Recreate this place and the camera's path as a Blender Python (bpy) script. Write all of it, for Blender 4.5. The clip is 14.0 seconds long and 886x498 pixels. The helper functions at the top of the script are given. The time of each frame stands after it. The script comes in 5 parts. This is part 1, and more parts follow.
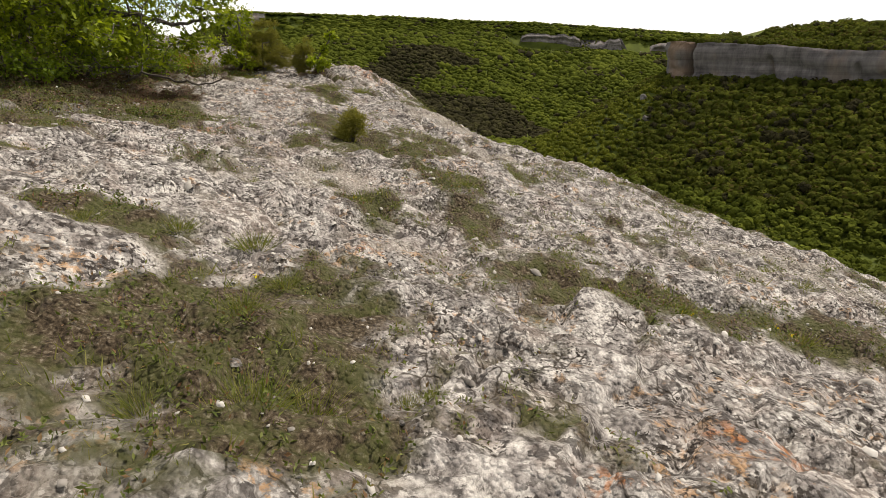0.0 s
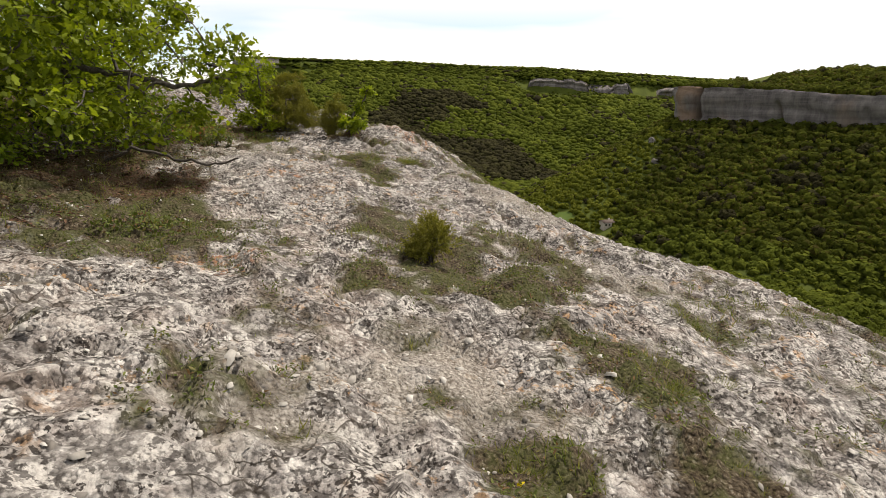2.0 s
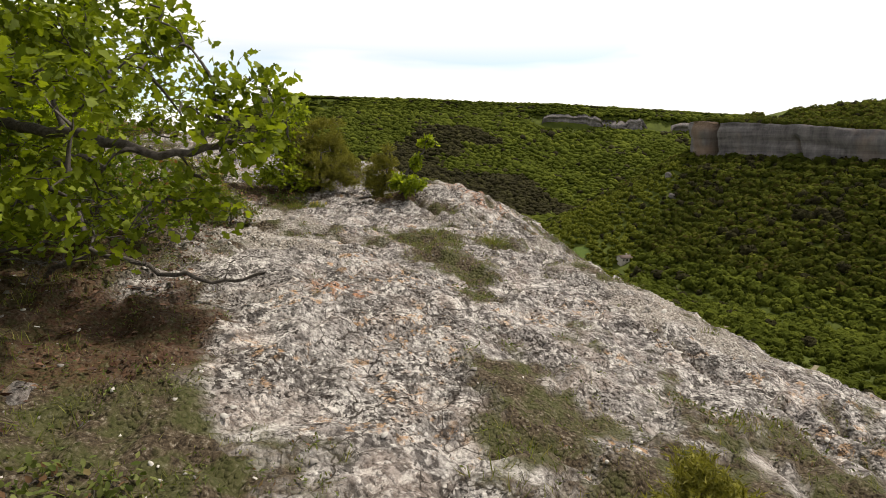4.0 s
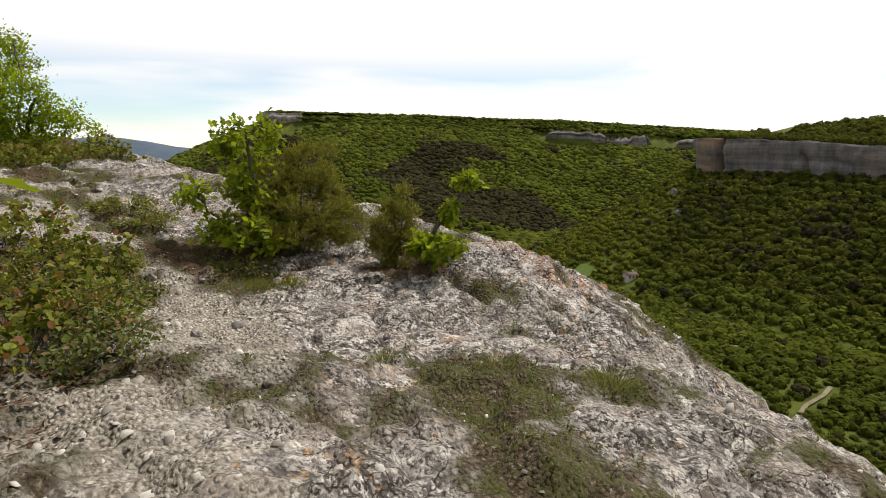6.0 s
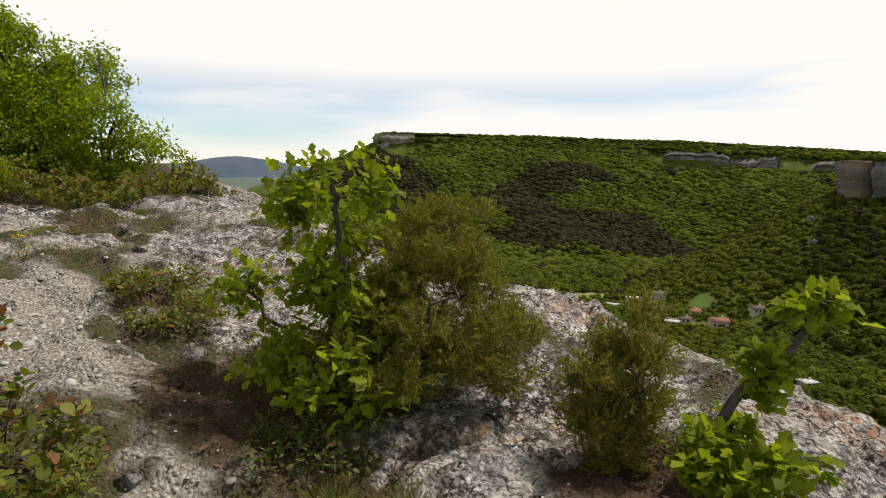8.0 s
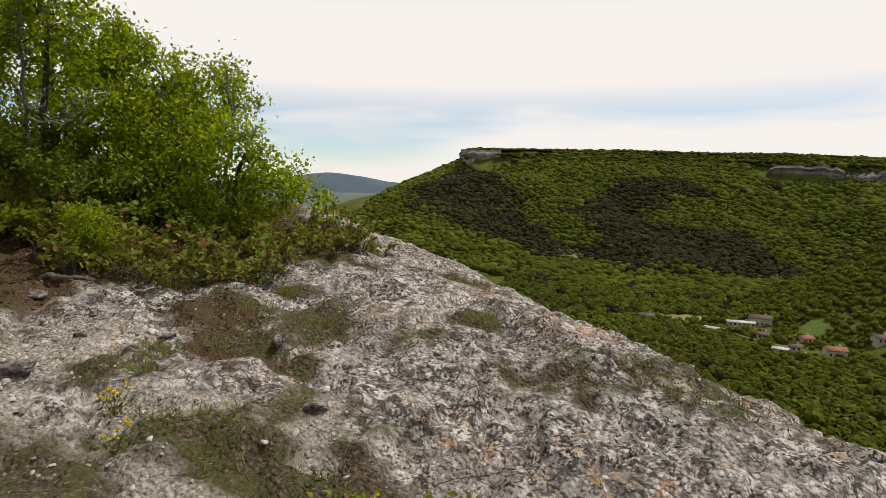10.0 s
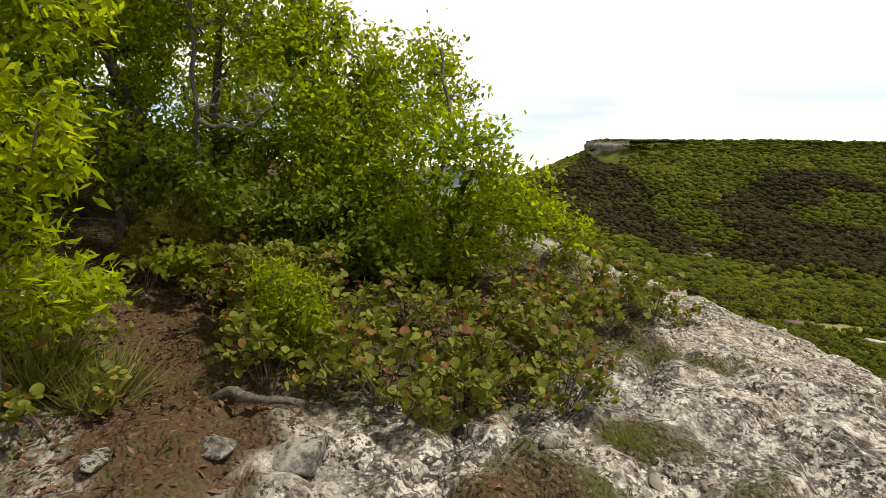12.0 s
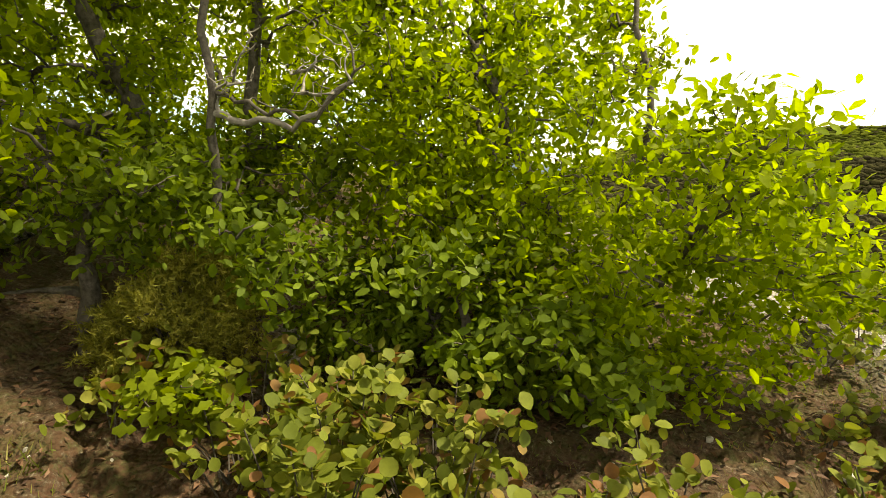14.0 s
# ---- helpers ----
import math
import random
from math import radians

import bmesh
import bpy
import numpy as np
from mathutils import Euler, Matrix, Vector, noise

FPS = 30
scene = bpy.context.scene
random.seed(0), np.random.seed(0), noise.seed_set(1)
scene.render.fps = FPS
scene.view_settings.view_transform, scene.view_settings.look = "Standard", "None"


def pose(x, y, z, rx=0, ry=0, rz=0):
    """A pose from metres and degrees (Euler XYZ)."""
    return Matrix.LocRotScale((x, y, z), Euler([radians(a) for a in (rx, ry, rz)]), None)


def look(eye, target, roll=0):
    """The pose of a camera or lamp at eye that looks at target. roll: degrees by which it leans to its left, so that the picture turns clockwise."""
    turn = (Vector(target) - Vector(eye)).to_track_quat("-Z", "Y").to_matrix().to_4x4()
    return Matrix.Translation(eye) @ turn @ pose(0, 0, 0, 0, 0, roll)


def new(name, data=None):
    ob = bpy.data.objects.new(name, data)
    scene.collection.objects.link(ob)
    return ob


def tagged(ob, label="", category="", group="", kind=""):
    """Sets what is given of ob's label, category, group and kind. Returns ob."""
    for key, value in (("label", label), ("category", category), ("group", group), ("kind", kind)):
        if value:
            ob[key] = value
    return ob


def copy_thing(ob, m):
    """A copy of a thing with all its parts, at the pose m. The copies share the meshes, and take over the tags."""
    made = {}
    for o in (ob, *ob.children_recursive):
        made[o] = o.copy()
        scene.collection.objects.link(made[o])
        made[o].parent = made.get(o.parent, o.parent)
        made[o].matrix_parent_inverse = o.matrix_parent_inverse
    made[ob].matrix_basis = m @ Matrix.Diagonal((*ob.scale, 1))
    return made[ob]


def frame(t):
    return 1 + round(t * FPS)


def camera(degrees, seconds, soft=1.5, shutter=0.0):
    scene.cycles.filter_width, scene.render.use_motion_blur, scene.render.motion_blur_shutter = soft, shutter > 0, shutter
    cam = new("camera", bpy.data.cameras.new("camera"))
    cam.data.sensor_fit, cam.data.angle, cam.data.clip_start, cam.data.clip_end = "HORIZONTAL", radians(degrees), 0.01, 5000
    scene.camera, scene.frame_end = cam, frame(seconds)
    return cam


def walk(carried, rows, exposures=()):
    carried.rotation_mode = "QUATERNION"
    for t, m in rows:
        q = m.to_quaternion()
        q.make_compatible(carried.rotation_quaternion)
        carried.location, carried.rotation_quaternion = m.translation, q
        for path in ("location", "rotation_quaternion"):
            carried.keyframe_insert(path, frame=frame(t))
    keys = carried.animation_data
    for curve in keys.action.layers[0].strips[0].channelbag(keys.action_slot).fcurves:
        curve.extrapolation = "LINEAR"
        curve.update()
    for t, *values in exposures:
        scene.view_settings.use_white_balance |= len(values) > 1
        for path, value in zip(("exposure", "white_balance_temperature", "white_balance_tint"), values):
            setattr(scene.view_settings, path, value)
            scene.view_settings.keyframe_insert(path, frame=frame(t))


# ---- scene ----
cam = camera(74.9, 14.0, 0.7, 0.0)
PATH = [
    (0, (-0.057, 0.17, 1.332), (-0.077, 2.072, 0.712), 0.4),
    (0.5, (-0.293, 0.732, 1.437), (-0.315, 2.642, 0.845), 0.7),
    (1, (-0.48, 1.416, 1.541), (-0.508, 3.346, 1.017), 0.4),
    (1.5, (-0.732, 2.025, 1.506), (-0.764, 3.966, 1.023), 0.4),
    (2, (-0.983, 2.607, 1.624), (-1.032, 4.546, 1.137), 0.5),
    (2.5, (-1.277, 3.292, 1.713), (-1.34, 5.233, 1.235), 0.3),
    (3, (-1.574, 3.91, 1.812), (-1.663, 5.857, 1.363), 0.5),
    (3.5, (-1.744, 4.568, 1.822), (-1.843, 6.524, 1.416), 0.0),
    (4, (-2.002, 5.208, 1.868), (-2.101, 7.171, 1.495), 0.3),
    (6.5, (-2.665, 9.002, 2.12), (-2.788, 10.972, 1.801), 0.3),
    (7, (-2.811, 9.677, 2.188), (-2.98, 11.646, 1.881), 0.4),
    (7.5, (-3.082, 10.386, 2.236), (-3.379, 12.348, 1.98), 0.6),
    (8, (-3.51, 11.02, 2.297), (-3.982, 12.946, 2.041), 0.9),
    (8.2, (-3.65, 11.229, 2.307), (-4.175, 13.141, 2.046), 0.9),
    (10.5, (-6.417, 13.51, 2.718), (-7.242, 15.321, 2.523), 0.8),
    (11, (-6.963, 13.874, 2.73), (-7.897, 15.63, 2.524), 0.7),
    (11.5, (-7.544, 14.193, 2.798), (-8.577, 15.891, 2.572), 0.7),
    (12, (-8.08, 14.457, 2.92), (-9.188, 16.105, 2.679), 1.0),
    (12.5, (-8.576, 14.854, 2.905), (-9.718, 16.476, 2.654), 0.3),
    (13, (-8.984, 15.2, 2.943), (-10.155, 16.801, 2.691), 0.2),
    (13.5, (-9.479, 15.539, 3.074), (-10.695, 17.105, 2.813), 0.1),
    (14, (-9.95, 15.88, 3.09), (-11.195, 17.423, 2.829), 0.1),
]
EXPO = [(0, 0.1, 7000, 13), (6.5, -0.05, 6800, 12), (10.5, -0.3, 6900, 13), (11.5, -0.15, 7200, 11), (12.5, 0.48, 7900, 9), (14, 1.05, 9000, 2)]
walk(cam, [(t, look(eye, target, roll)) for t, eye, target, roll in PATH], EXPO)

# ---- world and sun ----
SUN_EL, SUN_AZ = 63.0, 55.0            # degrees; azimuth clockwise from +y
world = bpy.data.worlds.new("sky")
scene.world = world
world.use_nodes = True
wt = world.node_tree
wt.nodes.clear()
wout = wt.nodes.new("ShaderNodeOutputWorld")
wbg = wt.nodes.new("ShaderNodeBackground")
wsky = wt.nodes.new("ShaderNodeTexSky")
wsky.sky_type, wsky.sun_disc = "NISHITA", False
wsky.sun_elevation, wsky.sun_rotation = radians(SUN_EL), radians(SUN_AZ)
wsky.air_density, wsky.dust_density, wsky.ozone_density = 1.0, 0.1, 3.0
wco = wt.nodes.new("ShaderNodeTexCoord")
wmap = wt.nodes.new("ShaderNodeMapping")
wmap.inputs["Scale"].default_value = (1.2, 1.2, 9.0)
wno = wt.nodes.new("ShaderNodeTexNoise")
wno.inputs["Scale"].default_value, wno.inputs["Detail"].default_value, wno.inputs["Roughness"].default_value = 1.1, 4.0, 0.45
wra = wt.nodes.new("ShaderNodeValToRGB")
wra.color_ramp.elements[0].position, wra.color_ramp.elements[1].position = 0.45, 0.60
wmix = wt.nodes.new("ShaderNodeMix")
wmix.data_type = "RGBA"
wmix.inputs[7].default_value = (9.6, 9.7, 9.8, 1.0)
wsep = wt.nodes.new("ShaderNodeSeparateXYZ")
whi = wt.nodes.new("ShaderNodeMapRange")
whi.inputs["From Min"].default_value, whi.inputs["From Max"].default_value = 0.10, 0.17
wmax = wt.nodes.new("ShaderNodeMath")
wmax.operation = "MAXIMUM"
wt.links.new(wco.outputs["Generated"], wmap.inputs["Vector"])
wt.links.new(wco.outputs["Generated"], wsep.inputs["Vector"])
wt.links.new(wsep.outputs["Z"], whi.inputs["Value"])
wt.links.new(wmap.outputs["Vector"], wno.inputs["Vector"])
wt.links.new(wno.outputs["Fac"], wra.inputs["Fac"])
wt.links.new(wra.outputs["Color"], wmax.inputs[0])
wt.links.new(whi.outputs["Result"], wmax.inputs[1])
wt.links.new(wmax.outputs["Value"], wmix.inputs["Factor"])
wt.links.new(wsky.outputs["Color"], wmix.inputs[6])
wgr = wt.nodes.new("ShaderNodeValToRGB")           # cloud: bright towards the horizon, greyer overhead
wgr.color_ramp.elements[0].position, wgr.color_ramp.elements[0].color = 0.28, (1.0, 1.0, 0.99, 1.0)
wgr.color_ramp.elements[1].position, wgr.color_ramp.elements[1].color = 0.75, (0.26, 0.265, 0.28, 1.0)
wsc = wt.nodes.new("ShaderNodeVectorMath")
wsc.operation = "SCALE"
wsc.inputs["Scale"].default_value = 7.3
wt.links.new(wsep.outputs["Z"], wgr.inputs["Fac"])
wt.links.new(wgr.outputs["Color"], wsc.inputs[0])
wt.links.new(wsc.outputs[0], wmix.inputs[7])
wt.links.new(wmix.outputs[2], wbg.inputs["Color"])
wbg.inputs["Strength"].default_value = 0.15
wt.links.new(wbg.outputs["Background"], wout.inputs["Surface"])

sun = new("sun", bpy.data.lights.new("sun", "SUN"))
sun.data.energy, sun.data.angle, sun.data.color = 4.1, radians(5), (1.0, 0.94, 0.84)
sun.matrix_world = look((0, 0, 0), (-math.sin(radians(SUN_AZ)) * math.cos(radians(SUN_EL)), -math.cos(radians(SUN_AZ)) * math.cos(radians(SUN_EL)), -math.sin(radians(SUN_EL))))
sun.location = (0, 0, 60)

# ---- noise and the lie of the land ----
def hash2(i, j, seed):
    h = (i.astype(np.int64) * 374761393 + j.astype(np.int64) * 668265263 + seed * 974634777) & 0x7FFFFFFF
    h = ((h ^ (h >> 13)) * 1274126177) & 0x7FFFFFFF
    return ((h ^ (h >> 16)) & 0xFFFF) / 65535.0


def vnoise(x, y, seed=0):
    i, j = np.floor(x), np.floor(y)
    u, v = x - i, y - j
    u, v = u * u * (3 - 2 * u), v * v * (3 - 2 * v)
    a, b, c, d = hash2(i, j, seed), hash2(i + 1, j, seed), hash2(i, j + 1, seed), hash2(i + 1, j + 1, seed)
    return (a * (1 - u) + b * u) * (1 - v) + (c * (1 - u) + d * u) * v


def fbm(x, y, octaves=4, seed=0):
    total, amp, norm = 0.0, 1.0, 0.0
    for k in range(octaves):
        total = total + amp * vnoise(x * 2 ** k, y * 2 ** k, seed + k)
        norm, amp = norm + amp, amp * 0.5
    return total / norm


def smooth(a, b, v):
    t = np.clip((v - a) / (b - a), 0, 1)
    return t * t * (3 - 2 * t)


def seg_dist(x, y, pts):
    """Distance to an open line and the side on which a point lies (positive to the right of the way it runs)."""
    best, side = np.full(np.shape(x), 1e9), np.zeros(np.shape(x))
    for (ax, ay), (bx, by) in zip(pts[:-1], pts[1:]):
        dx, dy = bx - ax, by - ay
        t = np.clip(((x - ax) * dx + (y - ay) * dy) / (dx * dx + dy * dy), 0, 1)
        qx, qy = x - ax - t * dx, y - ay - t * dy
        d = np.hypot(qx, qy)
        cross = dx * (y - ay) - dy * (x - ax)
        near = d < best - 1e-6
        side = np.where(near, -np.sign(cross), side)
        best = np.where(near, d, best)
    return best, side


# lines in plan: our own cliff's brow, the foot of the wooded bank, the rims of the two mesas across the valley
BROW = [(60, -120), (24, -40), (8.0, -4), (5.2, 1.8), (3.5, 4.9), (1.9, 7.3), (-0.2, 9.3), (-1.3, 10.9), (-1.75, 12.3), (-2.25, 13.6), (-3.6, 14.7),
        (-5.8, 15.9), (-6.9, 16.9), (-8.8, 18.4), (-10.9, 19.9), (-15, 24), (-30, 37), (-80, 70), (-300, 160)]
BANK = [(-5.0, -20), (-5.2, 3), (-5.8, 8), (-7.6, 12.5), (-11.0, 15.6), (-12.2, 18.0), (-12.0, 20.0), (-14, 23.5), (-32, 36)]
RIM_RIGHT = [(1081, -361), (721, -121), (505, 71), (397, 191), (315, 299), (255, 377), (211, 433), (176, 484), (181, 512), (229, 599), (319, 719), (505, 839), (1081, 935)]
RIM_FAR = [(1500, 1400), (800, 1150), (470, 1050), (330, 1000), (150, 975), (20, 985), (-150, 930), (-306, 860), (-322, 872), (-345, 960), (-420, 1200), (-500, 2600)]
MOUNDS = [(-3.8, 14.0, 0.6, 0.5, -0.12), (-2.35, 13.8, 0.9, 0.8, 0.13), (-4.8, 12.6, 1.1, 1.6, -0.2), (-6.6, 14.2, 1.1, 0.9, -0.12), (-1.0, 12.4, 0.8, 0.9, -0.14), (-3.7, 15.25, 0.7, 0.5, 0.22),
          (-3.0, 9.0, 1.6, 1.5, 0.12), (-4.2, 7.3, 0.9, 1.2, -0.1), (0.0, 6.4, 1.3, 1.3, 0.1), (-2.45, 6.1, 0.9, 0.8, 0.08), (-7.6, 16.9, 1.5, 1.2, 0.06), (0, 3, 1.4, 1.0, -0.08)]
FLOOR = -86.0


def lay(x, y):
    """Smooth height of the land, without the fine relief, and how far outside our brow a point lies."""
    cx, cy = np.clip(x, -13.5, 5.0), np.clip(y, -2.0, 21.5)
    z = 0.3665 - 0.2521 * cx - 0.0752 * cy + 0.0014 * cx * cx + 0.0122 * cx * cy + 0.0076 * cy * cy
    for mx, my, rx, ry, h in MOUNDS:
        z = z + h * np.exp(-((x - mx) / rx) ** 2 - ((y - my) / ry) ** 2)
    d, s = seg_dist(x, y, BANK)
    left = np.where(s < 0, d, 0)
    z = z + 1.25 * smooth(0, 5.0, left) + 3.0 * smooth(4, 40, left)
    d, s = seg_dist(x, y, BROW)
    out = np.where(s > 0, d, -d)
    o = np.maximum(out, 0)
    z = z - np.where(o < 1.9, 0.19 * o * o, 0.686 + 2.4 * (o - 1.9))
    z = np.maximum(z, -24 - 0.55 * (o - 8))
    far = np.full(np.shape(x), FLOOR) + 4 * fbm(x / 60, y / 60, 3, 5)
    rough = 26 * (fbm(x / 130, y / 130, 3, 9) - 0.5)
    d, s = seg_dist(x, y, RIM_RIGHT)
    o = np.where(s < 0, d, -d)
    dip = 7.8 * np.clip((483 - y) / 108, 0, 1.3)
    cone = np.where(o > 0, -9 - 0.56 * o + rough * smooth(10, 90, o) * 0.5, -9 + (24 - dip) * smooth(10, 24, -o) + 13 * smooth(24, 80, -o))
    far = np.maximum(far, cone)
    d, s = seg_dist(x, y, RIM_FAR)
    o = np.where(s < 0, d, -d)
    tip = np.exp(-(np.hypot(x + 300, y - 862) / 95) ** 4)
    band = smooth(70, 110, x) * smooth(450, 400, x)
    rim_z = np.interp(x, [-320, -80, 100, 170, 340, 450], [62, 62, 57, 54, 46.5, 43])
    cone = np.where(o > 0, rim_z - 0.54 * o + 0.00035 * np.minimum(o, 600) ** 2 + rough * smooth(10, 120, o) * 1.6 - 22 * smooth(0, 9, o) * tip - 15 * smooth(20, 32, o) * band, rim_z + 2.0 * smooth(0, 24, -o) + 0.006 * np.minimum(-o, 900))
    far = np.maximum(far, cone)
    return np.where(out > 0, np.maximum(z, far), z), out


# ---- materials ----
def material(name):
    m = bpy.data.materials.new(name)
    m.use_nodes = True
    return m, m.node_tree, m.node_tree.nodes["Principled BSDF"]


def node(tree, kind, **values):
    n = tree.nodes.new(kind)
    for key, value in values.items():
        n.inputs[key.replace("_", " ")].default_value = value
    return n


def noise_of(tree, vector, scale, detail=5.0, rough=0.6):
    n = node(tree, "ShaderNodeTexNoise", Scale=scale, Detail=detail, Roughness=rough)
    tree.links.new(vector, n.inputs["Vector"])
    return n.outputs["Fac"]


def ramp(tree, fac, *stops):
    r = tree.nodes.new("ShaderNodeValToRGB")
    e = r.color_ramp.elements
    while len(e) < len(stops):
        e.new(0.5)
    for k, (p, c) in enumerate(stops):
        e[k].position, e[k].color = p, (*c, 1.0) if len(c) == 3 else c
    tree.links.new(fac, r.inputs["Fac"])
    return r.outputs["Color"]


def grey(v):
    return (v, v, v)


def blend(tree, fac, a, b, mode="MIX"):
    m = tree.nodes.new("ShaderNodeMix")
    m.data_type, m.blend_type = "RGBA", mode
    for value, slot in ((fac, 0), (a, 6), (b, 7)):
        if isinstance(value, (int, float)):
            m.inputs[slot].default_value = value
        elif isinstance(value, tuple):
            m.inputs[slot].default_value = (*value, 1.0)
        else:
            tree.links.new(value, m.inputs[slot])
    return m.outputs[2]


def times(tree, a, b):
    m = tree.nodes.new("ShaderNodeMath")
    m.operation = "MULTIPLY"
    for value, slot in ((a, 0), (b, 1)):
        if isinstance(value, (int, float)):
            m.inputs[slot].default_value = value
        else:
            tree.links.new(value, m.inputs[slot])
    return m.outputs[0]


def bump(tree, bsdf, height, strength, distance):
    b = node(tree, "ShaderNodeBump", Strength=strength, Distance=distance)
    tree.links.new(height, b.inputs["Height"])
    tree.links.new(b.outputs["Normal"], bsdf.inputs["Normal"])


def where(tree):
    return tree.nodes.new("ShaderNodeNewGeometry").outputs["Position"]


def attribute(tree, name):
    a = tree.nodes.new("ShaderNodeAttribute")
    a.attribute_name = name
    return a.outputs["Fac"]


def warped(tree, pos, scale, much):
    """Positions pushed about by a noise."""
    n = node(tree, "ShaderNodeTexNoise", Scale=scale, Detail=3.0)
    tree.links.new(pos, n.inputs["Vector"])
    s = tree.nodes.new("ShaderNodeVectorMath")
    s.operation = "SCALE"
    s.inputs["Scale"].default_value = much
    tree.links.new(n.outputs["Color"], s.inputs[0])
    a = tree.nodes.new("ShaderNodeVectorMath")
    a.operation = "ADD"
    tree.links.new(pos, a.inputs[0])
    tree.links.new(s.outputs[0], a.inputs[1])
    return a.outputs[0]


def flakes(tree, pos, scale):
    """Cells of random shade: returns each cell's number and the distance from its middle."""
    v = node(tree, "ShaderNodeTexVoronoi", Scale=scale)
    tree.links.new(pos, v.inputs["Vector"])
    s = tree.nodes.new("ShaderNodeSeparateColor")
    tree.links.new(v.outputs["Color"], s.inputs[0])
    return s.outputs[0], v.outputs["Distance"]


def limestone_colour(tree, pos):
    """Weathered grey limestone: pale flakes, black and grey crusts of lichen, orange lichen in spots, small shadows
    painted as specks.
    """
    wp = warped(tree, pos, 22, 0.014)
    big, _ = flakes(tree, wp, 17)
    small, edge = flakes(tree, wp, 52)
    smooth_rock = ramp(tree, noise_of(tree, pos, 13, 7, 0.64), (0.38, (0.085, 0.079, 0.077)), (0.45, (0.27, 0.252, 0.242)), (0.51, (0.40, 0.378, 0.362)), (0.56, (0.52, 0.496, 0.475)), (0.62, (0.70, 0.68, 0.65)))
    a = ramp(tree, big, (0.0, (0.09, 0.083, 0.08)), (0.3, (0.22, 0.207, 0.197)), (0.62, (0.35, 0.335, 0.32)), (0.85, (0.56, 0.545, 0.525)), (1.0, (0.82, 0.81, 0.79)))
    b = ramp(tree, small, (0.0, (0.05, 0.047, 0.045)), (0.3, (0.18, 0.168, 0.158)), (0.64, (0.37, 0.355, 0.34)), (0.84, (0.70, 0.685, 0.66)), (1.0, (0.84, 0.83, 0.81)))
    broken = blend(tree, 0.62, a, b)
    broken = blend(tree, times(tree, ramp(tree, edge, (0.42, grey(0)), (0.60, grey(1))), 0.8), broken, (0.10, 0.09, 0.08))
    base = blend(tree, ramp(tree, noise_of(tree, pos, 2.1, 6, 0.68), (0.47, grey(0.04)), (0.60, grey(0.8))), smooth_rock, broken)
    violet = ramp(tree, noise_of(tree, pos, 1.7, 6, 0.66), (0.50, grey(0)), (0.57, grey(1)))
    base = blend(tree, times(tree, violet, 0.38), base, (0.17, 0.152, 0.145))
    clean = times(tree, ramp(tree, noise_of(tree, pos, 4.3, 7, 0.7), (0.54, grey(0)), (0.58, grey(1))), ramp(tree, noise_of(tree, pos, 45, 5, 0.7), (0.38, grey(0)), (0.48, grey(1))))
    base = blend(tree, times(tree, clean, 0.65), base, (0.70, 0.675, 0.64))
    dark = times(tree, ramp(tree, noise_of(tree, pos, 21, 5, 0.62), (0.515, grey(0)), (0.53, grey(1))), ramp(tree, noise_of(tree, pos, 2.6, 5, 0.65), (0.45, grey(0)), (0.52, grey(1))))
    base = blend(tree, times(tree, dark, 0.8), base, (0.055, 0.049, 0.047))
    lich = times(tree, ramp(tree, noise_of(tree, pos, 12, 6, 0.72), (0.55, grey(0)), (0.60, grey(1))), ramp(tree, noise_of(tree, pos, 1.9, 3, 0.5), (0.52, grey(0)), (0.60, grey(1))))
    more = times(tree, attribute(tree, "lichen"), ramp(tree, noise_of(tree, pos, 14, 6, 0.72), (0.50, grey(0)), (0.57, grey(1))))
    base = blend(tree, times(tree, lich, 0.6), base, (0.52, 0.30, 0.13))
    base = blend(tree, times(tree, more, 0.75), base, (0.42, 0.17, 0.06))
    rosy = ramp(tree, noise_of(tree, pos, 2.7, 4, 0.6), (0.52, grey(0)), (0.64, grey(1)))
    base = blend(tree, times(tree, rosy, 0.25), base, (0.50, 0.40, 0.34))
    crumb, rim = flakes(tree, warped(tree, pos, 60, 0.02), 26)
    pale = times(tree, ramp(tree, crumb, (0.76, grey(0)), (0.78, grey(1))), ramp(tree, noise_of(tree, pos, 3.1, 4, 0.6), (0.42, grey(0.15)), (0.58, grey(1))))
    base = blend(tree, times(tree, times(tree, pale, ramp(tree, rim, (0.30, grey(1)), (0.42, grey(0)))), 0.7), base, (0.68, 0.655, 0.625))
    # near-black specks: dark lichen, and the small shadows of pits put into the colour
    specks = times(tree, ramp(tree, noise_of(tree, pos, 40, 4, 0.58), (0.545, grey(0)), (0.565, grey(1))), ramp(tree, noise_of(tree, pos, 3.7, 5, 0.65), (0.44, grey(0.12)), (0.56, grey(1))))
    base = blend(tree, times(tree, specks, 0.93), base, (0.034, 0.028, 0.025))
    split = node(tree, "ShaderNodeTexVoronoi", Scale=3.4)
    split.feature = "DISTANCE_TO_EDGE"
    tree.links.new(warped(tree, pos, 6, 0.22), split.inputs["Vector"])
    cracks = times(tree, ramp(tree, split.outputs["Distance"], (0.006, grey(1)), (0.022, grey(0))), ramp(tree, noise_of(tree, pos, 2.3, 4, 0.6), (0.47, grey(0)), (0.53, grey(1))))
    base = blend(tree, times(tree, cracks, 0.9), base, (0.035, 0.028, 0.022))
    grain = ramp(tree, noise_of(tree, pos, 130, 4, 0.7), (0.36, grey(0.62)), (0.52, grey(1.0)))
    return blend(tree, 0.8, base, grain, "MULTIPLY")


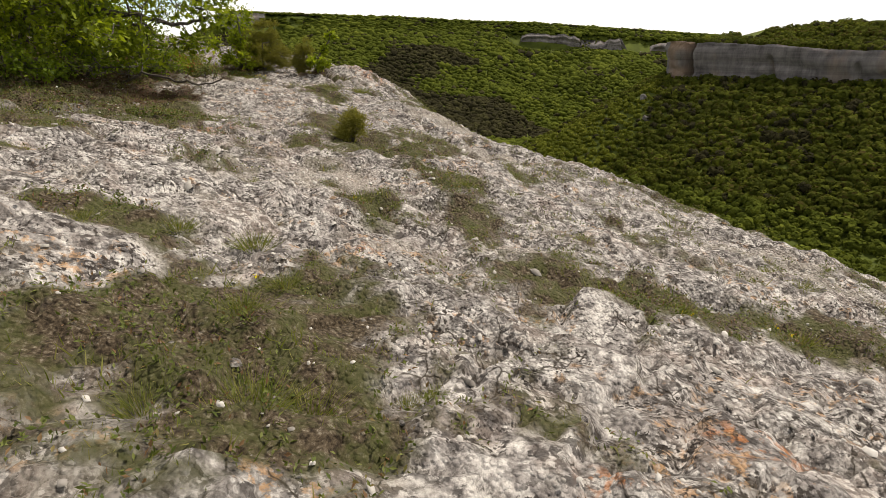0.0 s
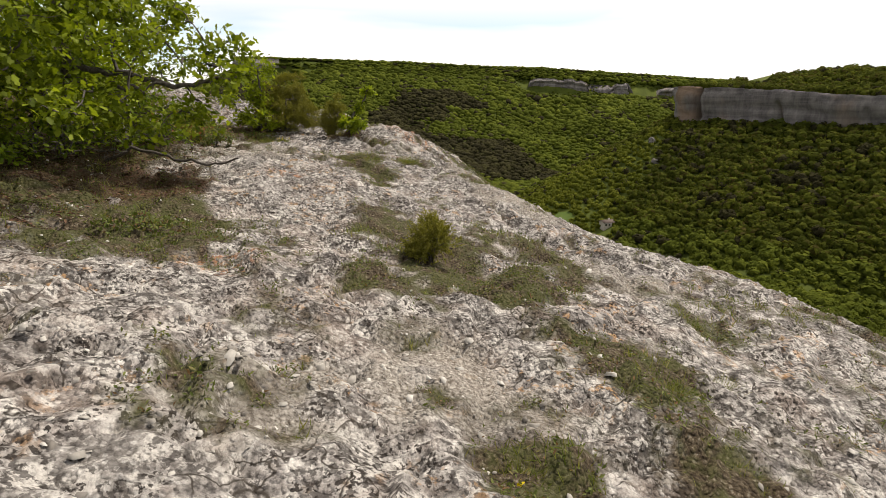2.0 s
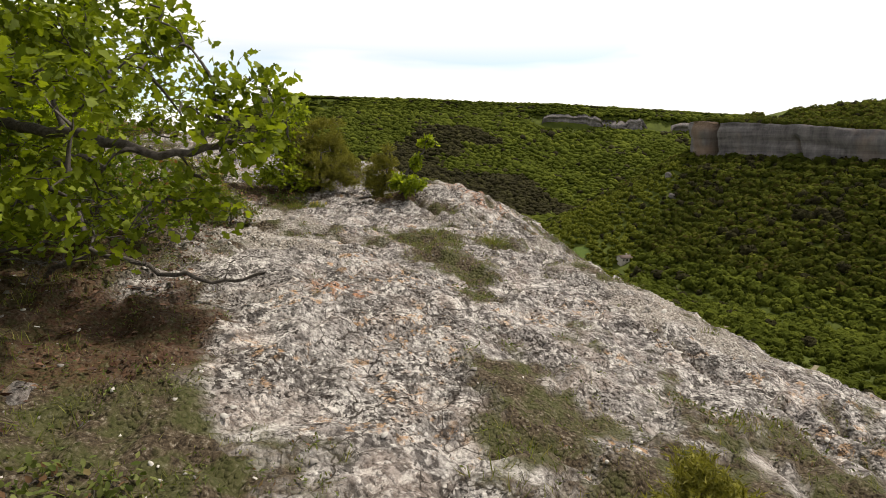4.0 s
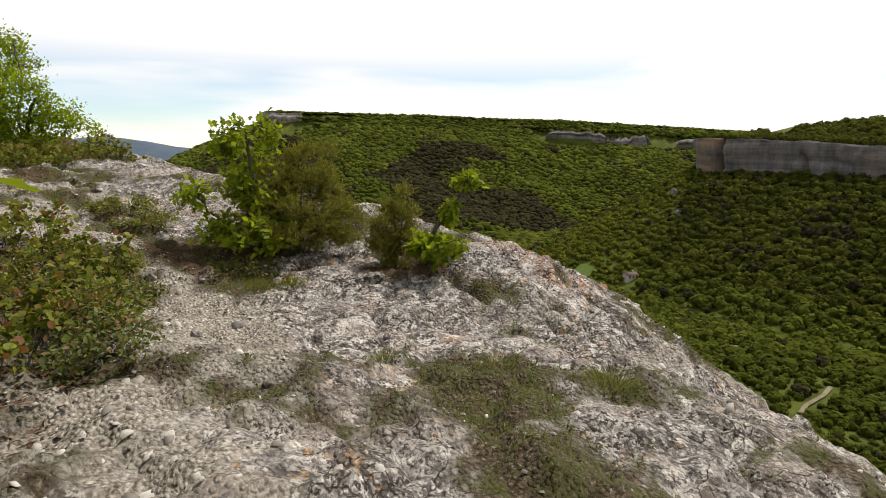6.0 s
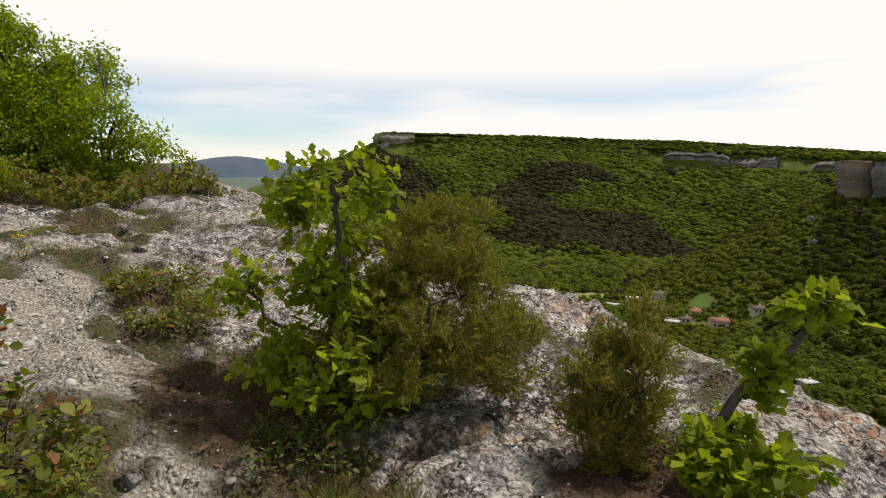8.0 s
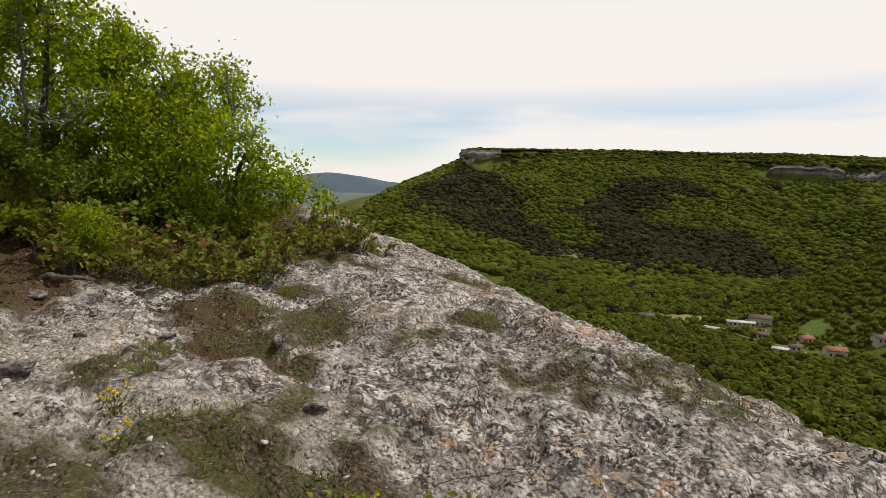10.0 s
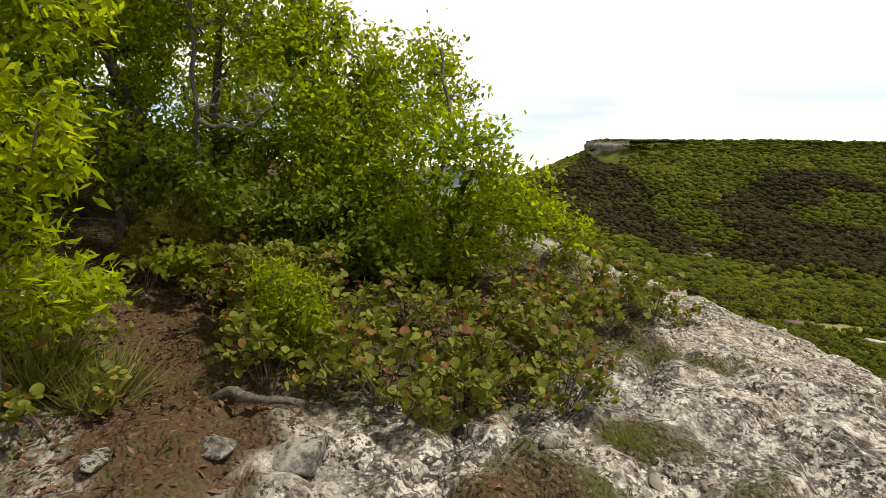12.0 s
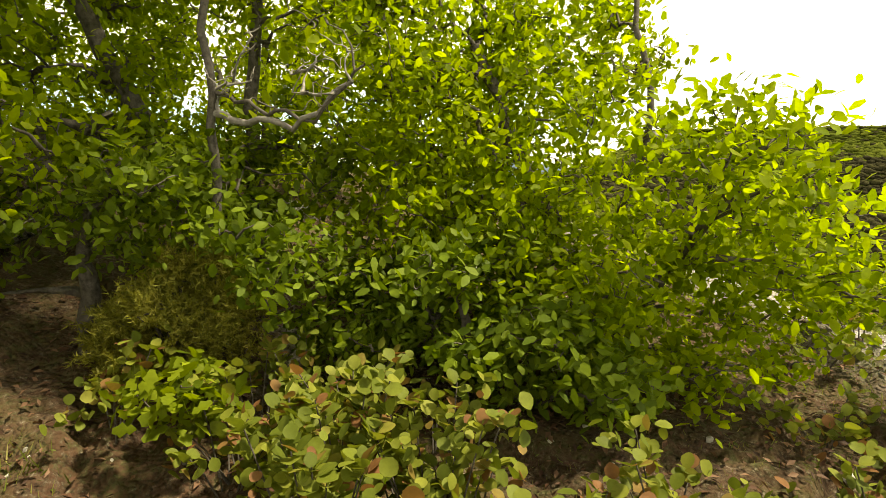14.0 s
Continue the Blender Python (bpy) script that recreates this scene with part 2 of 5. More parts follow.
def ground_material():
    m, tree, bsdf = material("weathered limestone and soil")
    pos = where(tree)
    rock = limestone_colour(tree, pos)
    litter = ramp(tree, noise_of(tree, pos, 42, 7, 0.75), (0.39, (0.022, 0.016, 0.011)), (0.47, (0.060, 0.045, 0.028)), (0.56, (0.105, 0.082, 0.055)), (0.66, (0.28, 0.25, 0.20)))
    litter = blend(tree, times(tree, ramp(tree, noise_of(tree, pos, 5.5, 4), (0.44, grey(0)), (0.56, grey(1))), 0.6), litter, (0.065, 0.078, 0.022))
    gravel_v = node(tree, "ShaderNodeTexVoronoi", Scale=38.0)
    tree.links.new(pos, gravel_v.inputs["Vector"])
    gravel = blend(tree, 0.5, ramp(tree, gravel_v.outputs["Distance"], (0.12, (0.58, 0.545, 0.49)), (0.50, (0.12, 0.10, 0.08))), ramp(tree, noise_of(tree, pos, 60, 5, 0.7), (0.40, (0.13, 0.11, 0.09)), (0.60, (0.66, 0.625, 0.57))))
    green = ramp(tree, noise_of(tree, pos, 0.06, 6, 0.6), (0.35, (0.045, 0.062, 0.009)), (0.65, (0.095, 0.12, 0.017)))
    litter = blend(tree, times(tree, attribute(tree, "rust"), ramp(tree, noise_of(tree, pos, 30, 6, 0.75), (0.40, grey(0.1)), (0.54, grey(0.85)))), litter, (0.082, 0.043, 0.026))
    col = blend(tree, attribute(tree, "gravel"), rock, gravel)
    col = blend(tree, attribute(tree, "soil"), col, litter)
    col = blend(tree, attribute(tree, "meadow"), col, green)
    tree.links.new(col, bsdf.inputs["Base Color"])
    bsdf.inputs["Roughness"].default_value = 0.93
    bsdf.inputs["Specular IOR Level"].default_value = 0.2
    cell, edge = flakes(tree, warped(tree, pos, 22, 0.014), 40)
    h = blend(tree, 0.5, noise_of(tree, pos, 24, 9, 0.75), ramp(tree, edge, (0.25, grey(1)), (0.6, grey(0))))
    bump(tree, bsdf, h, 0.9, 0.022)
    return m


def rock_material():
    m, tree, bsdf = material("limestone")
    pos = where(tree)
    tree.links.new(limestone_colour(tree, pos), bsdf.inputs["Base Color"])
    bsdf.inputs["Roughness"].default_value = 0.93
    bsdf.inputs["Specular IOR Level"].default_value = 0.2
    bump(tree, bsdf, noise_of(tree, pos, 28, 9, 0.78), 1.0, 0.04)
    return m


def cliff_material(name, pale):
    m, tree, bsdf = material(name)
    pos = where(tree)
    sm = node(tree, "ShaderNodeMapping", Scale=(0.10, 0.10, 0.05))
    tree.links.new(pos, sm.inputs["Vector"])
    bands = node(tree, "ShaderNodeMapping", Scale=(0.02, 0.02, 0.55))
    tree.links.new(pos, bands.inputs["Vector"])
    c = ramp(tree, noise_of(tree, sm.outputs["Vector"], 1.0, 6, 0.65), (0.36, (0.105, 0.096, 0.10)), (0.5, (0.19, 0.176, 0.182)), (0.64, (0.29, 0.273, 0.275)))
    streaks = node(tree, "ShaderNodeMapping", Scale=(0.22, 0.22, 0.025))
    tree.links.new(pos, streaks.inputs["Vector"])
    c = blend(tree, 0.34, c, ramp(tree, noise_of(tree, streaks.outputs["Vector"], 1.0, 6, 0.7), (0.40, (0.075, 0.068, 0.075)), (0.50, (0.21, 0.195, 0.20)), (0.60, (0.36, 0.335, 0.325))))
    c = blend(tree, 0.22, c, ramp(tree, noise_of(tree, bands.outputs["Vector"], 1.0, 5, 0.6), (0.42, (0.08, 0.073, 0.075)), (0.58, (0.31, 0.29, 0.28))))
    warm = ramp(tree, noise_of(tree, sm.outputs["Vector"], 0.45, 3), (0.56, grey(0)), (0.72, grey(1)))
    c = blend(tree, times(tree, warm, 0.55), c, (0.36, 0.26, 0.19))
    c = blend(tree, pale, c, (0.52, 0.50, 0.48))
    c = blend(tree, times(tree, attribute(tree, "stain"), 0.55), c, (0.30, 0.19, 0.11))
    tree.links.new(c, bsdf.inputs["Base Color"])
    bsdf.inputs["Roughness"].default_value = 0.95
    bsdf.inputs["Specular IOR Level"].default_value = 0.1
    bump(tree, bsdf, noise_of(tree, pos, 0.45, 9, 0.75), 1.0, 2.6)
    return m


def foliage_material(name, dark, mid, light, through_light=0.35, patch=0.0, tips=None, lumps=0.0):
    """Leaves; each loose leaf or clump has its own shade."""
    m, tree, bsdf = material(name)
    geo = tree.nodes.new("ShaderNodeNewGeometry")
    info = tree.nodes.new("ShaderNodeObjectInfo")
    add = tree.nodes.new("ShaderNodeMath")
    add.operation = "ADD"
    tree.links.new(geo.outputs["Random Per Island"], add.inputs[0])
    tree.links.new(info.outputs["Random"], add.inputs[1])
    fr = tree.nodes.new("ShaderNodeMath")
    fr.operation = "FRACT"
    tree.links.new(add.outputs[0], fr.inputs[0])
    stops = [(0.0, dark), (0.45, mid), (0.95, light)] if tips is None else [(0.0, dark), (0.4, mid), (0.80, light), (0.93, tips)]
    c = ramp(tree, fr.outputs[0], *stops)
    if patch:
        c = blend(tree, times(tree, ramp(tree, noise_of(tree, geo.outputs["Position"], patch, 3), (0.44, grey(0)), (0.58, grey(1))), 0.55), c, dark)
    fine = ramp(tree, noise_of(tree, geo.outputs["Position"], 35 if not patch else 0.9, 4, 0.7), (0.3, grey(0.72)), (0.7, grey(1.0)))
    c = blend(tree, 1.0, c, fine, "MULTIPLY")
    tree.links.new(c, bsdf.inputs["Base Color"])
    bsdf.inputs["Roughness"].default_value = 0.62 if not lumps else 0.9
    bsdf.inputs["Specular IOR Level"].default_value = 0.25 if not lumps else 0.03
    if lumps:
        bump(tree, bsdf, noise_of(tree, geo.outputs["Position"], lumps, 5, 0.7), 1.0, 1.2)
    if through_light:
        tr = tree.nodes.new("ShaderNodeBsdfTranslucent")
        tree.links.new(blend(tree, 1.0, c, (1.0, 1.0, 0.55), "MULTIPLY"), tr.inputs["Color"])
        mix = tree.nodes.new("ShaderNodeMixShader")
        mix.inputs["Fac"].default_value = through_light
        tree.links.new(bsdf.outputs[0], mix.inputs[1])
        tree.links.new(tr.outputs[0], mix.inputs[2])
        tree.links.new(mix.outputs[0], tree.nodes["Material Output"].inputs["Surface"])
    return m


def bark_material(name, a, b, scale=30):
    m, tree, bsdf = material(name)
    co = tree.nodes.new("ShaderNodeTexCoord").outputs["Object"]
    n = noise_of(tree, co, scale, 7, 0.7)
    tree.links.new(ramp(tree, n, (0.35, a), (0.65, b)), bsdf.inputs["Base Color"])
    bsdf.inputs["Roughness"].default_value = 0.9
    bump(tree, bsdf, n, 0.7, 0.01)
    return m


def plain_material(name, a, b, scale=3.0, rough=0.8):
    m, tree, bsdf = material(name)
    n = noise_of(tree, where(tree), scale, 5, 0.65)
    tree.links.new(ramp(tree, n, (0.3, a), (0.7, b)), bsdf.inputs["Base Color"])
    bsdf.inputs["Roughness"].default_value = rough
    return m


M_GROUND, M_ROCK, M_CLIFF = ground_material(), rock_material(), cliff_material("grey limestone cliff", 0.0)
M_PALECLIFF = cliff_material("pale limestone cliff", 0.22)
M_FOREST = foliage_material("spring woods", (0.078, 0.100, 0.015), (0.125, 0.157, 0.023), (0.19, 0.222, 0.032), 0.25, 0.012, None, 0.9)
M_SLOPE = foliage_material("olive green woods", (0.062, 0.077, 0.013), (0.118, 0.142, 0.021), (0.19, 0.215, 0.032), 0.35, 0.03, (0.12, 0.10, 0.03), 1.1)
M_SCRUB = foliage_material("sunny scrub", (0.10, 0.122, 0.017), (0.17, 0.195, 0.026), (0.24, 0.26, 0.038), 0.3, 0.03, None, 0.9)
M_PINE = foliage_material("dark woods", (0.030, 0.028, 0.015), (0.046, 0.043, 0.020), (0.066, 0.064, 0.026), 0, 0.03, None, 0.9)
M_OAK = foliage_material("oak leaves", (0.10, 0.145, 0.008), (0.19, 0.25, 0.012), (0.34, 0.42, 0.03), 0.5)
M_YOUNG = foliage_material("young oak leaves", (0.16, 0.22, 0.015), (0.27, 0.35, 0.022), (0.42, 0.50, 0.04), 0.6)
M_ASH = foliage_material("ash leaves", (0.25, 0.34, 0.012), (0.40, 0.51, 0.018), (0.55, 0.64, 0.035), 0.75)
M_HORNBEAM = foliage_material("hornbeam leaves", (0.17, 0.25, 0.009), (0.30, 0.41, 0.012), (0.46, 0.56, 0.025), 0.7)
M_DARKLEAF = foliage_material("glossy dark leaves", (0.09, 0.145, 0.011), (0.16, 0.235, 0.017), (0.25, 0.34, 0.03), 0.5)
M_SMOKE = foliage_material("smoke bush leaves", (0.115, 0.150, 0.021), (0.195, 0.235, 0.033), (0.29, 0.31, 0.052), 0.4, 0, (0.27, 0.13, 0.055))
M_JUNIPER = foliage_material("juniper needles", (0.14, 0.14, 0.022), (0.25, 0.245, 0.038), (0.36, 0.34, 0.065), 0.4)
M_GRASS = foliage_material("grass", (0.11, 0.155, 0.02), (0.20, 0.24, 0.036), (0.34, 0.31, 0.11), 0.4)
M_HERB = foliage_material("low herbs", (0.075, 0.105, 0.02), (0.13, 0.165, 0.035), (0.21, 0.235, 0.07), 0.3, 0, (0.24, 0.14, 0.075))
M_DRY = foliage_material("dead leaves", (0.042, 0.02, 0.013), (0.095, 0.045, 0.027), (0.21, 0.12, 0.075), 0.1)
M_FLOWER = foliage_material("yellow petals", (0.65, 0.48, 0.01), (0.78, 0.62, 0.015), (0.82, 0.70, 0.03), 0.2)
M_BARK = bark_material("dark bark", (0.035, 0.028, 0.024), (0.13, 0.115, 0.10))
M_TWIG = bark_material("grey dead twigs", (0.14, 0.125, 0.115), (0.30, 0.28, 0.26))
M_ROOT = bark_material("weathered root", (0.03, 0.024, 0.02), (0.17, 0.145, 0.12), 34)


# ---- mesh helpers ----
def mesh_of(name, verts, faces, mats, smooth_faces=False):
    """A mesh from arrays: faces is one array of equal-sided faces, or a list of such."""
    me = bpy.data.meshes.new(name)
    sets = faces if isinstance(faces, list) else [faces]
    loops = np.concatenate([f.ravel() for f in sets]).astype(np.int32)
    counts = np.concatenate([np.full(len(f), f.shape[1]) for f in sets])
    starts = np.concatenate([[0], np.cumsum(counts)[:-1]]).astype(np.int32)
    me.vertices.add(len(verts))
    me.vertices.foreach_set("co", np.ascontiguousarray(verts, np.float32).ravel())
    me.loops.add(len(loops))
    me.loops.foreach_set("vertex_index", loops)
    me.polygons.add(len(starts))
    me.polygons.foreach_set("loop_start", starts)
    me.update(calc_edges=True)
    if smooth_faces:
        me.shade_smooth()
    for m in mats if isinstance(mats, (list, tuple)) else [mats]:
        me.materials.append(m)
    return me


def part(name, me, parent, label=""):
    ob = new(name, me)
    ob.parent = parent
    return tagged(ob, label)


def ico(level):
    bm = bmesh.new()
    bmesh.ops.create_icosphere(bm, subdivisions=level, radius=1.0)
    v = np.array([p.co[:] for p in bm.verts])
    f = np.array([[q.index for q in p.verts] for p in bm.faces])
    bm.free()
    return v, f


RNG = np.random.default_rng(7)


def scatter(tv, tf, places, sizes, turn=None, jitter=0.0):
    """Copies of a template at many places, each turned about z, scaled (3 sizes) and dented, as one set of arrays."""
    n, k = len(places), len(tv)
    a = RNG.uniform(0, 6.283, n) if turn is None else turn
    v = np.repeat(tv[None], n, 0)
    if jitter:
        v = v * (1 + RNG.uniform(-jitter, jitter, (n, k, 1)))
    v = v * sizes[:, None, :]
    ca, sa = np.cos(a)[:, None], np.sin(a)[:, None]
    v = np.stack([v[..., 0] * ca - v[..., 1] * sa, v[..., 0] * sa + v[..., 1] * ca, v[..., 2]], -1) + places[:, None, :]
    f = tf[None] + (np.arange(n) * k)[:, None, None]
    return v.reshape(-1, 3), f.reshape(-1, tf.shape[1])


# ---- the ground: one sheet to the horizon ----
def lines(lo, hi, step, below, above, coarse):
    core = list(np.arange(lo, hi, step))
    for sign, reach in ((-1, below), (1, above)):
        s, p, out = step, core[0] if sign < 0 else core[-1], []
        while abs(p - (lo + hi) / 2) < reach:
            s = min(s * 1.13, coarse) if abs(p) < 1300 else s * 1.15
            p += sign * s
            out.append(p)
        core = out[::-1] + core if sign < 0 else core + out
    return np.array(core)


def patches(x, y, spots):
    m = np.zeros(np.shape(x))
    for px, py, rx, ry in spots:
        m = np.maximum(m, 1.25 - np.hypot((x - px) / rx, (y - py) / ry))
    return m


SOIL = [(-0.85, 2.35, 0.62, 1.0), (-0.65, 1.7, 0.35, 0.35), (-1.75, 3.0, 0.45, 0.3), (1.4, 3.45, 0.75, 0.42), (2.2, 3.5, 0.7, 0.4),
        (0.65, 3.55, 0.45, 0.33), (0.1, 4.4, 0.2, 0.45), (-0.7, 4.5, 0.25, 0.3), (0, 5.4, 0.3, 0.4), (-0.25, 7.9, 0.2, 0.6)]
SOIL += [(-1.66, 8.1, 0.4, 0.5), (-2.35, 11.2, 0.35, 0.45), (-3.2, 6.5, 0.6, 0.7), (-3.4, 4.6, 0.5, 0.4), (-2.9, 3.9, 0.3, 0.2)]
SOIL += [(-1.15, 7.0, 0.45, 0.6), (-0.57, 6.5, 0.35, 0.4), (-1.7, 7.8, 0.35, 0.35), (-1.5, 6.3, 0.3, 0.3), (-0.1, 7.0, 0.15, 0.6), (-3.9, 8.3, 0.7, 0.6)]
SOIL += [(-6.9, 15, 0.4, 0.3), (-5.6, 12.4, 0.6, 0.7), (-4.3, 11.1, 0.35, 0.3), (-4.5, 13.1, 0.5, 0.5), (-2.4, 11.45, 0.5, 0.3)]
SOIL += [(-1.8, 11.5, 0.35, 0.2), (-4.8, 13.9, 0.9, 0.7), (-3.15, 13.5, 0.5, 0.45), (-2.44, 13.1, 0.25, 0.2), (-6.6, 14.7, 0.5, 0.35), (-3.8, 14.7, 0.4, 0.3)]
SOIL += [(-7.1, 17.05, 0.22, 0.18), (-8.8, 16.25, 0.45, 0.35), (-8.1, 16.4, 0.18, 0.15), (-8.7, 17, 0.3, 0.15), (-7.8, 15.8, 0.2, 0.15)]
SOIL += [(-6.1, 14.0, 0.5, 0.28), (-4.5, 13.25, 0.35, 0.3), (-5.3, 12.5, 0.35, 0.45), (-3.5, 6.9, 0.5, 0.7), (-3.75, 7.7, 0.6, 0.5), (-8.35, 15.85, 0.4, 0.25), (-4.85, 13.45, 0.65, 0.4), (-2.15, 10.45, 0.42, 0.5), (-4.55, 11.05, 0.5, 0.4), (-1.95, 9.6, 0.2, 0.3), (-9.6, 15.0, 0.35, 0.25), (-7.4, 14.9, 0.5, 0.22), (-8.0, 14.4, 0.5, 0.2), (-8.7, 15.2, 0.3, 0.2)]
VEG = [(-5.0, -20), (-4.4, 3), (-3.9, 6), (-4.1, 8.8), (-4.55, 10.7), (-4.8, 11.7), (-5.3, 12.6), (-7.4, 13.4), (-9.6, 14.4), (-10.9, 15.6), (-10.1, 16.2), (-9.3, 16.9), (-9.2, 18.0), (-9.1, 18.8), (-10.4, 20.0), (-14, 23.5), (-32, 36)]
PATHWAY = [(-4.0, 10.2), (-4.6, 12.0), (-5.5, 13.25), (-6.4, 13.75), (-8.2, 14.5), (-9.4, 15.2)]
TREAD = [(-10.2, 15.7), (-11.2, 16.3), (-12.2, 17.0), (-14, 18)]


def cells(x, y, seed):
    """Nearest and second cell distances and the nearest cell's own number."""
    i, j = np.floor(x), np.floor(y)
    f1, f2, own = np.full(x.shape, 9.0), np.full(x.shape, 9.0), np.zeros(x.shape)
    for a in (-1, 0, 1):
        for b in (-1, 0, 1):
            d = np.hypot(i + a + hash2(i + a, j + b, seed) - x, j + b + hash2(i + a, j + b, seed + 9) - y)
            f2 = np.where(d < f1, f1, np.minimum(f2, d))
            own = np.where(d < f1, hash2(i + a, j + b, seed + 17), own)
            f1 = np.minimum(f1, d)
    return f1, f2, own


LICHEN = [(-2.1, 13.95, 0.35, 0.3), (-1.75, 13.5, 0.3, 0.35), (-3.4, 15.1, 0.4, 0.22), (-7.3, 18.0, 0.5, 0.25), (1.0, 1.85, 0.25, 0.12), (0.45, 1.6, 0.12, 0.1), (-2.45, 6.05, 0.3, 0.2), (-2.9, 9.0, 0.25, 0.2), (-0.55, 3.5, 0.12, 0.1), (-6.4, 17.4, 0.4, 0.3)]


RUST = [(-8.85, 16.1, 0.4, 0.3), (-8.4, 15.6, 0.5, 0.3), (-6.6, 14.7, 0.4, 0.3), (-4.9, 13.6, 0.9, 0.5), (-3.2, 13.4, 0.5, 0.4), (-3.8, 7.9, 0.6, 0.4), (-3.9, 8.4, 0.8, 0.5), (-4.85, 13.45, 0.65, 0.4)]


def rusty(x, y):
    d, s = seg_dist(x, y, VEG)
    return np.maximum(np.maximum(smooth(0.0, 0.6, patches(x, y, RUST)), smooth(0.7, 0.4, seg_dist(x, y, TREAD)[0])), 0.75 * smooth(-0.1, 0.5, np.where(s < 0, d, -d)) * smooth(6.9, 7.7, y))


CREVICES = [
    ([(-2.9, 13.51), (-2.63, 12.98), (-2.2, 12.78), (-1.96, 12.52), (-1.66, 12.21), (-1.2, 11.7)], 0.10, 0.15),
    ([(-2.36, 13.09), (-2.04, 12.97), (-1.78, 12.75), (-1.4, 12.4)], 0.08, 0.10),
    ([(-1.76, 13.75), (-1.68, 13.34), (-1.43, 13.1), (-1.0, 12.8)], 0.08, 0.10),
    ([(-3.03, 12.4), (-2.7, 12.62), (-2.51, 12.75)], 0.07, 0.08),
    ([(0.2, 8.6), (0.7, 7.4), (1.3, 6.5)], 0.08, 0.09),
    ([(-0.6, 9.6), (0.1, 8.2), (0.4, 7.5)], 0.07, 0.08),
    ([(-6.9, 17.3), (-6.2, 16.6), (-5.5, 16.2)], 0.08, 0.10),
]


def fine_relief(x, y):
    near = smooth(40, 12, np.hypot(x + 4, y - 10))
    wx, wy = x + 0.25 * fbm(x * 1.3, y * 1.3, 2, 31), y + 0.25 * fbm(x * 1.3, y * 1.3, 2, 37)
    r = 0.20 * (fbm(wx * 0.9, wy * 0.9, 3, 3) - 0.5)
    ridge = 1 - np.abs(2 * fbm(wx * 2.2 + 0.5 * wy, wy * 2.2, 3, 21) - 1)
    r = r + 0.10 * (ridge - 0.75)
    r = r + 0.05 * (fbm(x * 6, y * 6, 3, 41) - 0.5) + 0.028 * (fbm(x * 17, y * 17, 2, 43) - 0.5)
    u, w = x * 0.8 + y * 0.6 + 0.35 * fbm(x * 2, y * 2, 2, 87), -x * 0.6 + y * 0.8 + 0.35 * fbm(x * 2, y * 2, 2, 89)
    f1, f2, own = cells(u * 1.3, w * 2.6, 5)
    r = r + 0.075 * (own - 0.5) * smooth(0.0, 0.10, f2 - f1) - 0.045 * smooth(0.10, 0.0, f2 - f1)
    f1, f2, own = cells(x * 7 + w, y * 7, 6)
    r = r + 0.034 * (own - 0.5) * smooth(0.0, 0.2, f2 - f1)
    for way, wide, deep in CREVICES:
        d, s = seg_dist(wx * 0.5 + x * 0.5 - 0.06, wy * 0.5 + y * 0.5 - 0.06, way)
        cut = wide * (0.5 + fbm(x * 3, y * 3, 2, 97))
        r = r - 1.05 * deep * smooth(1.4 * cut, 0.3 * cut, d) + 0.5 * deep * smooth(3.5 * cut, cut, d) * (s > 0)
    u, w = x * 0.88 - y * 0.47 + 0.3 * fbm(x * 1.5, y * 1.5, 2, 101), x * 0.47 + y * 0.88 + 0.3 * fbm(x * 1.5, y * 1.5, 2, 103)
    f1, f2, own = cells(u * 0.7, w * 1.9, 7)
    r = r + 0.07 * (own - 0.5) * smooth(0.0, 0.12, f2 - f1) - 0.05 * smooth(0.09, 0.0, f2 - f1)
    return near * r


def masks(x, y):
    d, s = seg_dist(x, y, VEG)
    bank = np.where(s < 0, d, -d)
    wob = fbm(x * 1.1, y * 1.1, 4, 51) - 0.5
    wob2 = fbm(x * 4, y * 4, 3, 57) - 0.5
    wob3 = fbm(x * 13, y * 13, 3, 58) - 0.5
    soil = smooth(-0.05, 0.35, patches(x, y, SOIL) + 1.5 * wob + 1.0 * wob2 + 0.8 * wob3 - 0.18)
    soil = np.maximum(soil, smooth(-0.3, 0.35, bank + 1.3 * wob + 0.8 * wob2))
    for way, wide, deep in CREVICES:
        soil = np.maximum(soil, 0.85 * smooth(0.75 * wide, 0.3 * wide, seg_dist(x, y, way)[0] + 0.25 * wob2))
    d, s = seg_dist(x, y, PATHWAY)
    gravel = smooth(0.12, -0.12, d - 0.42 + 0.25 * smooth(12.5, 14.0, y) + 1.7 * wob + 1.3 * wob2 + 0.8 * wob3) * (1 - soil * 0.6)
    gravel = np.maximum(gravel, 0.8 * smooth(0.10, 0.2, fbm(x * 0.8, y * 0.8, 3, 61) - 0.5 + 0.4 * wob2) * (1 - soil))
    soil = np.maximum(soil, smooth(0.5, 0.3, seg_dist(x, y, TREAD)[0] + 0.4 * wob2))
    gravel = gravel * smooth(0.3, 0.55, seg_dist(x, y, TREAD)[0])
    return soil, gravel


def height(x, y):
    return lay(x, y)[0] + fine_relief(x, y)


